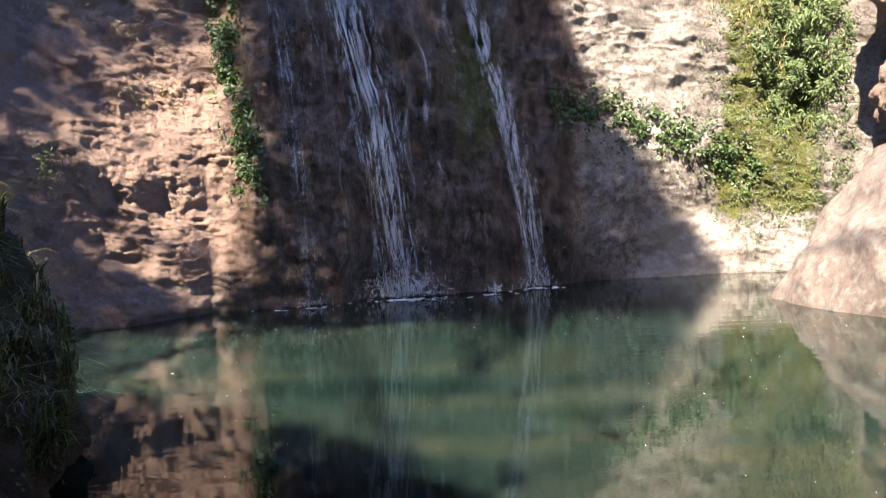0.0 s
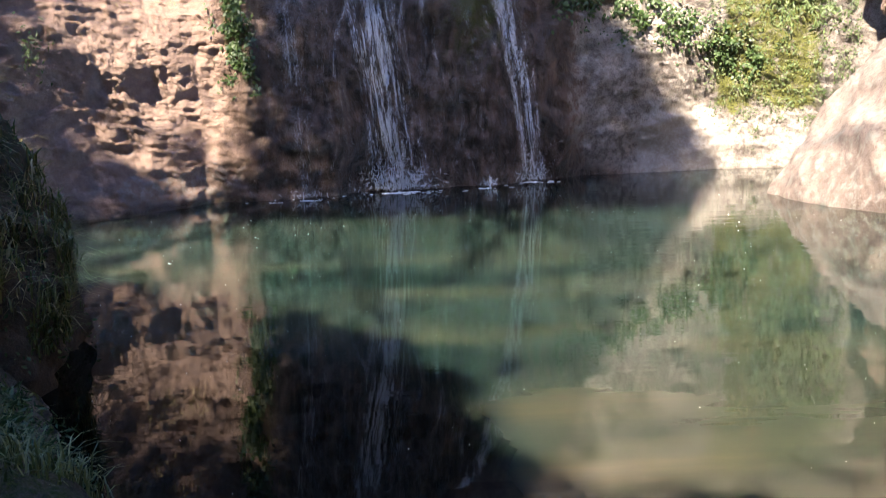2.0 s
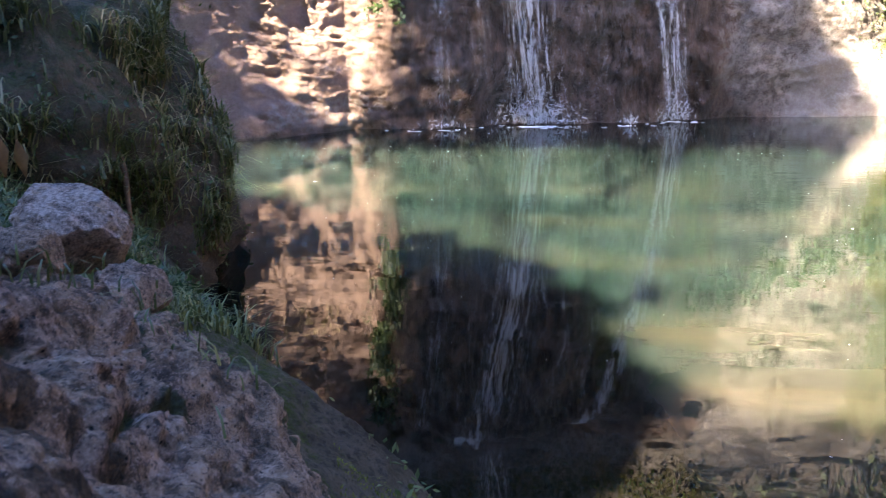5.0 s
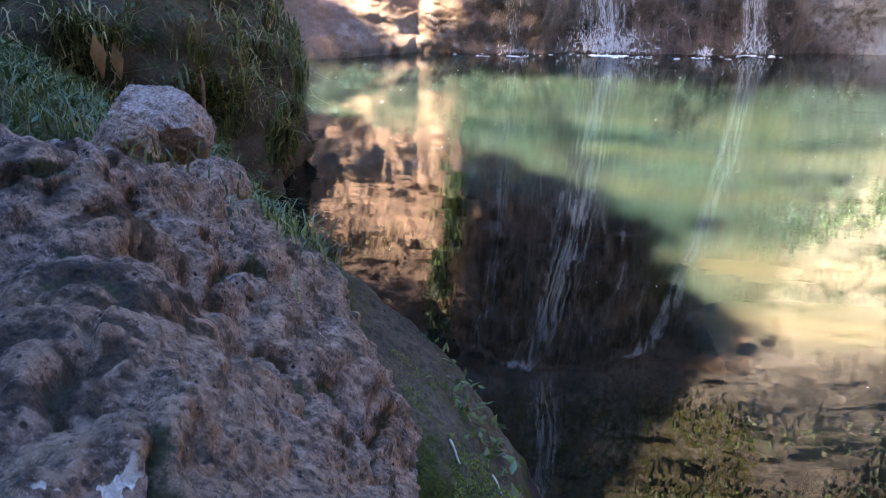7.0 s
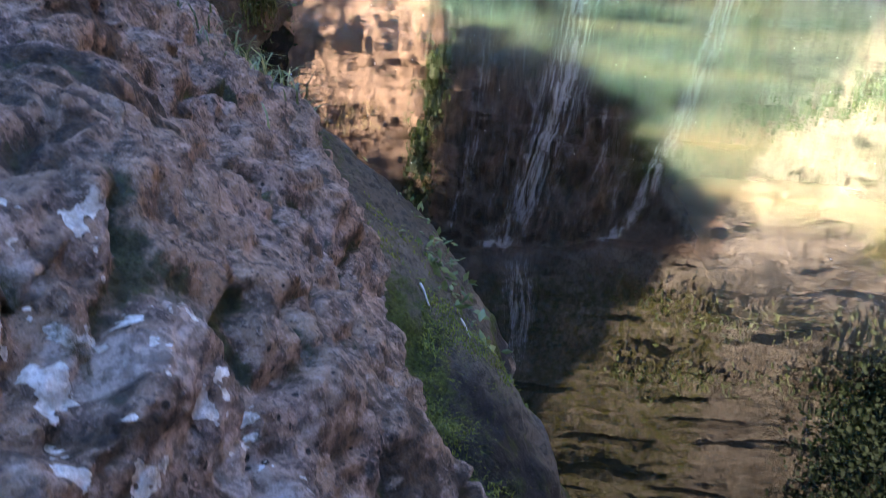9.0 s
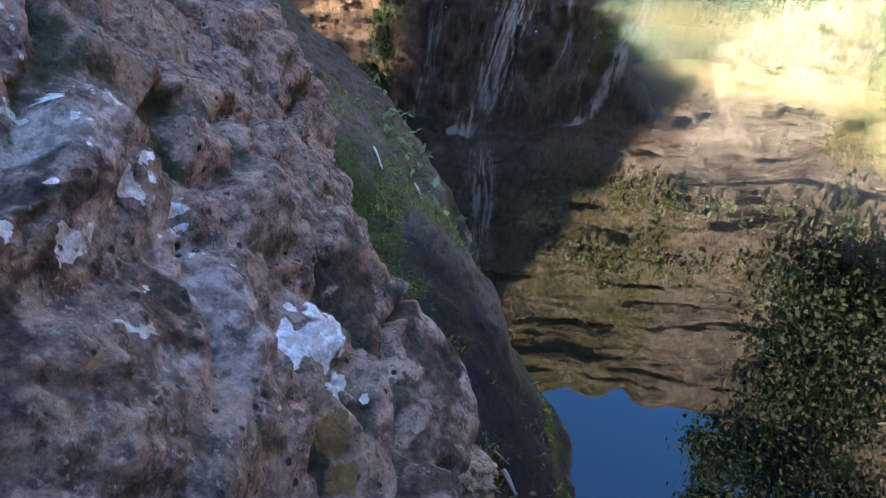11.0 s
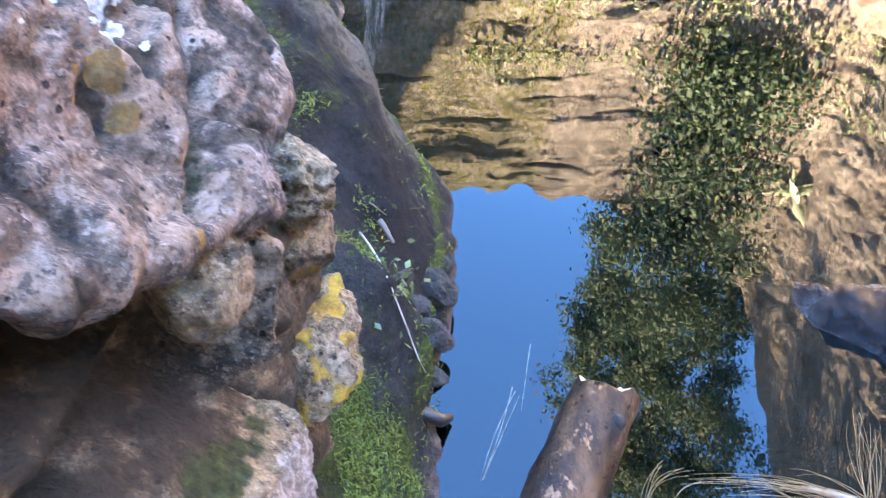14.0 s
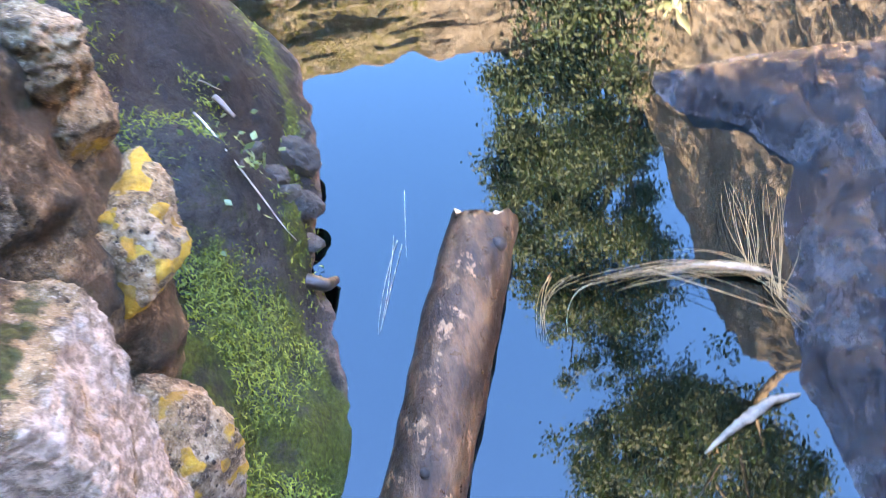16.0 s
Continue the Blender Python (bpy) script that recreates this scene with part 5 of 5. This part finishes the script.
v, f = tube(np.array([(0.70, 0.412, 0.012), (0.75, 0.402, 0.014), (0.79, 0.388, 0.016), (0.835, 0.368, 0.016)]) - o, [0.003, 0.007, 0.008, 0.005], 8, rough=0.4)
thing("stem", mesh("stem", v, tri(f), STEM), "pale peeled stem", "", parent=needles)
for a_, m_, b_ in (((0.245, 0.67), (0.235, 0.60), (0.225, 0.52)), ((0.215, 0.56), (0.17, 0.46), (0.155, 0.375)), ((0.21, 0.57), (0.19, 0.47), (0.158, 0.378)), ((0.222, 0.55), (0.185, 0.45), (0.16, 0.38)), ((0.53, 0.41), (0.475, 0.40), (0.463, 0.325))):
    strands("floating_straw", "thin bleached straw floating on the pool", "straw", [[(*a_, 0.003), (*m_, 0.003), (*b_, 0.003)]], 0.0006, PALE_STRAW)
w = np.linspace(0, 1, 26)
bx = np.stack([np.interp(w, [0, 0.25, 0.5, 0.75, 1], c_) for c_ in ((0.612, 0.655, 0.705, 0.745, 0.795), (0.085, 0.108, 0.130, 0.148, 0.150), (0.0, 0.003, 0.006, 0.006, 0.004))], -1)
v, f = tube(bx, np.interp(w, [0, 0.2, 0.5, 0.8, 1], [0.002, 0.005, 0.009, 0.007, 0.002]), 10, rough=0.7)
thing("branch", mesh("branch", v, tri(f), DRIFT), "bleached crooked piece of branch lying in shallow water", "branch")

# ---------------------------------------------------------------- grass, moss and plants of the near shore
def moss_cover(name, label, pts, length, width, mat, lean=0.9):
    v, f = blades(pts, length, lean, width)
    return thing(name, mesh(name, v, f, mat), label, "moss" if "moss" in name else "grass", "stuff")


MOSS = leaf("moss_tips", (0.055, 0.068, 0.007), (0.115, 0.135, 0.014), (0.23, 0.25, 0.03), 0.8, 0.3)
k = 90000
y, d = RNG.uniform(-0.25, 1.7, k), RNG.uniform(0.0, 0.42, k)
den = smooth(0.0, 0.05, d - np.interp(y, [0.0, 0.16, 0.3, 0.45, 0.55, 0.8, 1.2], [-0.08, -0.08, -0.05, 0.03, 0.10, 0.13, 0.10])) + 0.6 * np.exp(-((d - 0.03) / 0.02) ** 2) * smooth(0.35, 0.5, y) + 0.06
q = np.stack([y * 7, d * 7, 0 * y], -1)
keep = RNG.uniform(0, 1, k) < den * np.interp(y, [-1, 0.36, 0.45, 0.7, 0.85, 1.0, 1.2, 2.0], [1, 1, 0.45, 0.35, 0.8, 0.7, 0.12, 0.1]) * smooth(-0.2, 0.2, fbm(q, 3) + 0.1)
p = bank_point(d[keep], y[keep])
p[:, 2] += 0.05 * fbm(np.stack([p[:, 0], p[:, 1], p[:, 2]], -1) * 3 + 5, 4) + 0.03 * fbm(p * 9, 4, ridged=True)
moss_cover("moss", "bright green moss in cushions on the bank", p, 0.010, 0.0013, MOSS)


def top_points(ob, n, cond):
    """Random points on the faces of a mesh object for which cond(centre, normal) holds."""
    me = ob.data
    c, nn, ar = np.empty(len(me.polygons) * 3), np.empty(len(me.polygons) * 3), np.empty(len(me.polygons))
    me.polygons.foreach_get("center", c)
    me.polygons.foreach_get("normal", nn)
    me.polygons.foreach_get("area", ar)
    c, nn = c.reshape(-1, 3), nn.reshape(-1, 3)
    w = ar * cond(c, nn)
    i = RNG.choice(len(w), n, p=w / w.sum())
    return c[i] + RNG.normal(0, 0.02, (n, 3)), nn[i]


mb = bpy.data.objects["moss_boulder"]
p, q = top_points(mb, 20000, lambda c, nn: smooth(-0.5, 0.6, nn[:, 2]) * smooth(0.15, 0.6, fbm(c * 1.6, 2) + 0.4) * (c[:, 2] > 0.2))
moss_cover("grass", "long green and straw grass on the mossy bank", p, 0.18, 0.0055, GRASS)
p, q = top_points(mb, 4500, lambda c, nn: smooth(-0.8, 0.2, nn[:, 2]) * smooth(0.2, 0.6, fbm(c * 1.1 + 9, 2) + 0.4) * (c[:, 2] > 0.3))
moss_cover("grass", "dry straw grass hanging over the bank", p, 0.24, 0.0050, DRYGRASS, 1.3)
p, q = top_points(mb, 14000, lambda c, nn: (c[:, 2] > 0.05) * smooth(0.1, 0.5, fbm(c * 2.3 + 4, 2) + 0.35))
v, f = leaves(p, q + 0.4 * RNG.normal(size=q.shape), 0.035, 0.5)
thing("ground_ivy", mesh("ground_ivy", v, f, IVY), "small dark leaves covering the mossy boulder", "plants", "stuff")

bk = bpy.data.objects["bank"]
p, q = top_points(bk, 7000, lambda c, nn: (c[:, 1] > 1.35) * (c[:, 1] < 4.2) * (c[:, 0] < -1.05) * (c[:, 0] > -3.2) * smooth(0.1, 0.5, fbm(c * 2 + 6, 2) + 0.4) * (c[:, 2] > 0.35))
moss_cover("grass", "green grass tufts on the shaded bank", p, 0.13, 0.003, GRASS)
p, q = top_points(bk, 6000, lambda c, nn: (c[:, 1] > 1.2) * (c[:, 1] < 4.0) * (c[:, 0] < -1.3) * (c[:, 0] > -3.0) * smooth(0.2, 0.6, fbm(c * 2.5 + 16, 2) + 0.35))
v, f = leaves(p + (0, 0, 0.05), q + 0.6 * RNG.normal(size=q.shape), 0.05, 0.3, 0.2)
thing("ground_ivy", mesh("ground_ivy", v, f, IVY), "dark green leafy plants on the bank", "plants", "stuff")
p, q = top_points(body, 1500, lambda c, nn: (nn[:, 2] > 0.3) * (c[:, 1] > 0.75) * (c[:, 1] < 1.7) * (c[:, 0] < -0.55) * smooth(0.25, 0.55, fbm(c * 5 + 2, 2) + 0.25))
moss_cover("grass", "sparse grass growing in cracks of the boulder", p, 0.06, 0.0018, GRASS)
c = bank_point(np.array([0.20] * 240) + RNG.normal(0, 0.05, 240), RNG.normal(1.75, 0.22, 240)) + (0, 0, 0.03)
v, f = leaves(c + RNG.normal(0, 0.015, c.shape), RNG.normal(size=c.shape) + (0, 0, 1), 0.035, 0.45)
thing("seedlings", mesh("seedlings", v, f, FERN), "bright green seedlings between boulder and bank", "plants", "stuff")
c = bank_point(np.array([0.10] * 60) + RNG.normal(0, 0.03, 60), RNG.normal(0.58, 0.08, 60)) + (0, 0, 0.02)
v, f = leaves(c + RNG.normal(0, 0.008, c.shape), RNG.normal(size=c.shape) + (0, 0, 1), 0.018, 0.6)
thing("seedlings", mesh("seedlings", v, f, FERN), "tiny green plants on the wet bank", "plants", "stuff")

ROOT = plain("peeled_root", (0.09, 0.04, 0.02), (0.24, 0.12, 0.06), 20, 0.8, 0.004)
stick("root", "peeled reddish root hanging from the bank", [(-2.52, 4.05, 0.95), (-2.42, 3.98, 0.78), (-2.38, 3.96, 0.50)], 0.022, ROOT, "root", 8)
stick("root", "thin pale root on the bank side", [(-2.58, 4.02, 0.98), (-2.50, 3.95, 0.85), (-2.48, 3.92, 0.65)], 0.012, ROOT, "root", 8)
for i, (dx, dz, ln) in enumerate([(0, 0, 0.11), (0.05, -0.02, 0.09)]):
    v, f = leaves(np.array([(-1.36 + dx, 1.58, 1.27 + dz)]), np.array([(0.3, -1.0, 0.2)]), np.array([ln]), 0.35, 0.2, np.array([(0.15, 0, -1.0)]))
    thing("dead_leaf", mesh("dead_leaf", v, f, STRAW), "dry yellow leaf hanging in the grass", "leaf")

# reddish blocks above the sunlit boulder
stone("red_block", (8.0, 13.6, 2.9), (0.95, 0.8, 0.75), (0, 15, 20), CLIFF, "reddish rounded block wedged above the boulder", 0.0, 0.1, 0.6, n=120, m=90, rough=0.12, fine=(0.05, 5), category="block")
stone("red_block", (8.2, 13.9, 5.2), (1.1, 0.9, 1.35), (0, 5, 10), CLIFF, "reddish overhanging rock block", 0.0, 0.25, 0.6, n=120, m=90, rough=0.14, fine=(0.05, 5), seed=4.0, category="block")

# pale broad-leaved plant on the upper cliff
BROAD = leaf("broad_leaf", (0.20, 0.26, 0.16), (0.32, 0.38, 0.26), (0.45, 0.50, 0.38), 0.4, 0.3)
c = np.repeat(cliff_point(30.2, 12.1, 0.15)[None], 15, 0) + RNG.normal(0, 0.12, (15, 3))
v, f = leaves(c, RNG.normal(size=c.shape) * 0.7 + (-0.4, -0.8, 0.3), 0.75, 0.30, 0.3)
thing("broad_leaved_plant", mesh("broad_leaved_plant", v, f, BROAD), "pale green broad-leaved plant growing from the cliff", "plant")
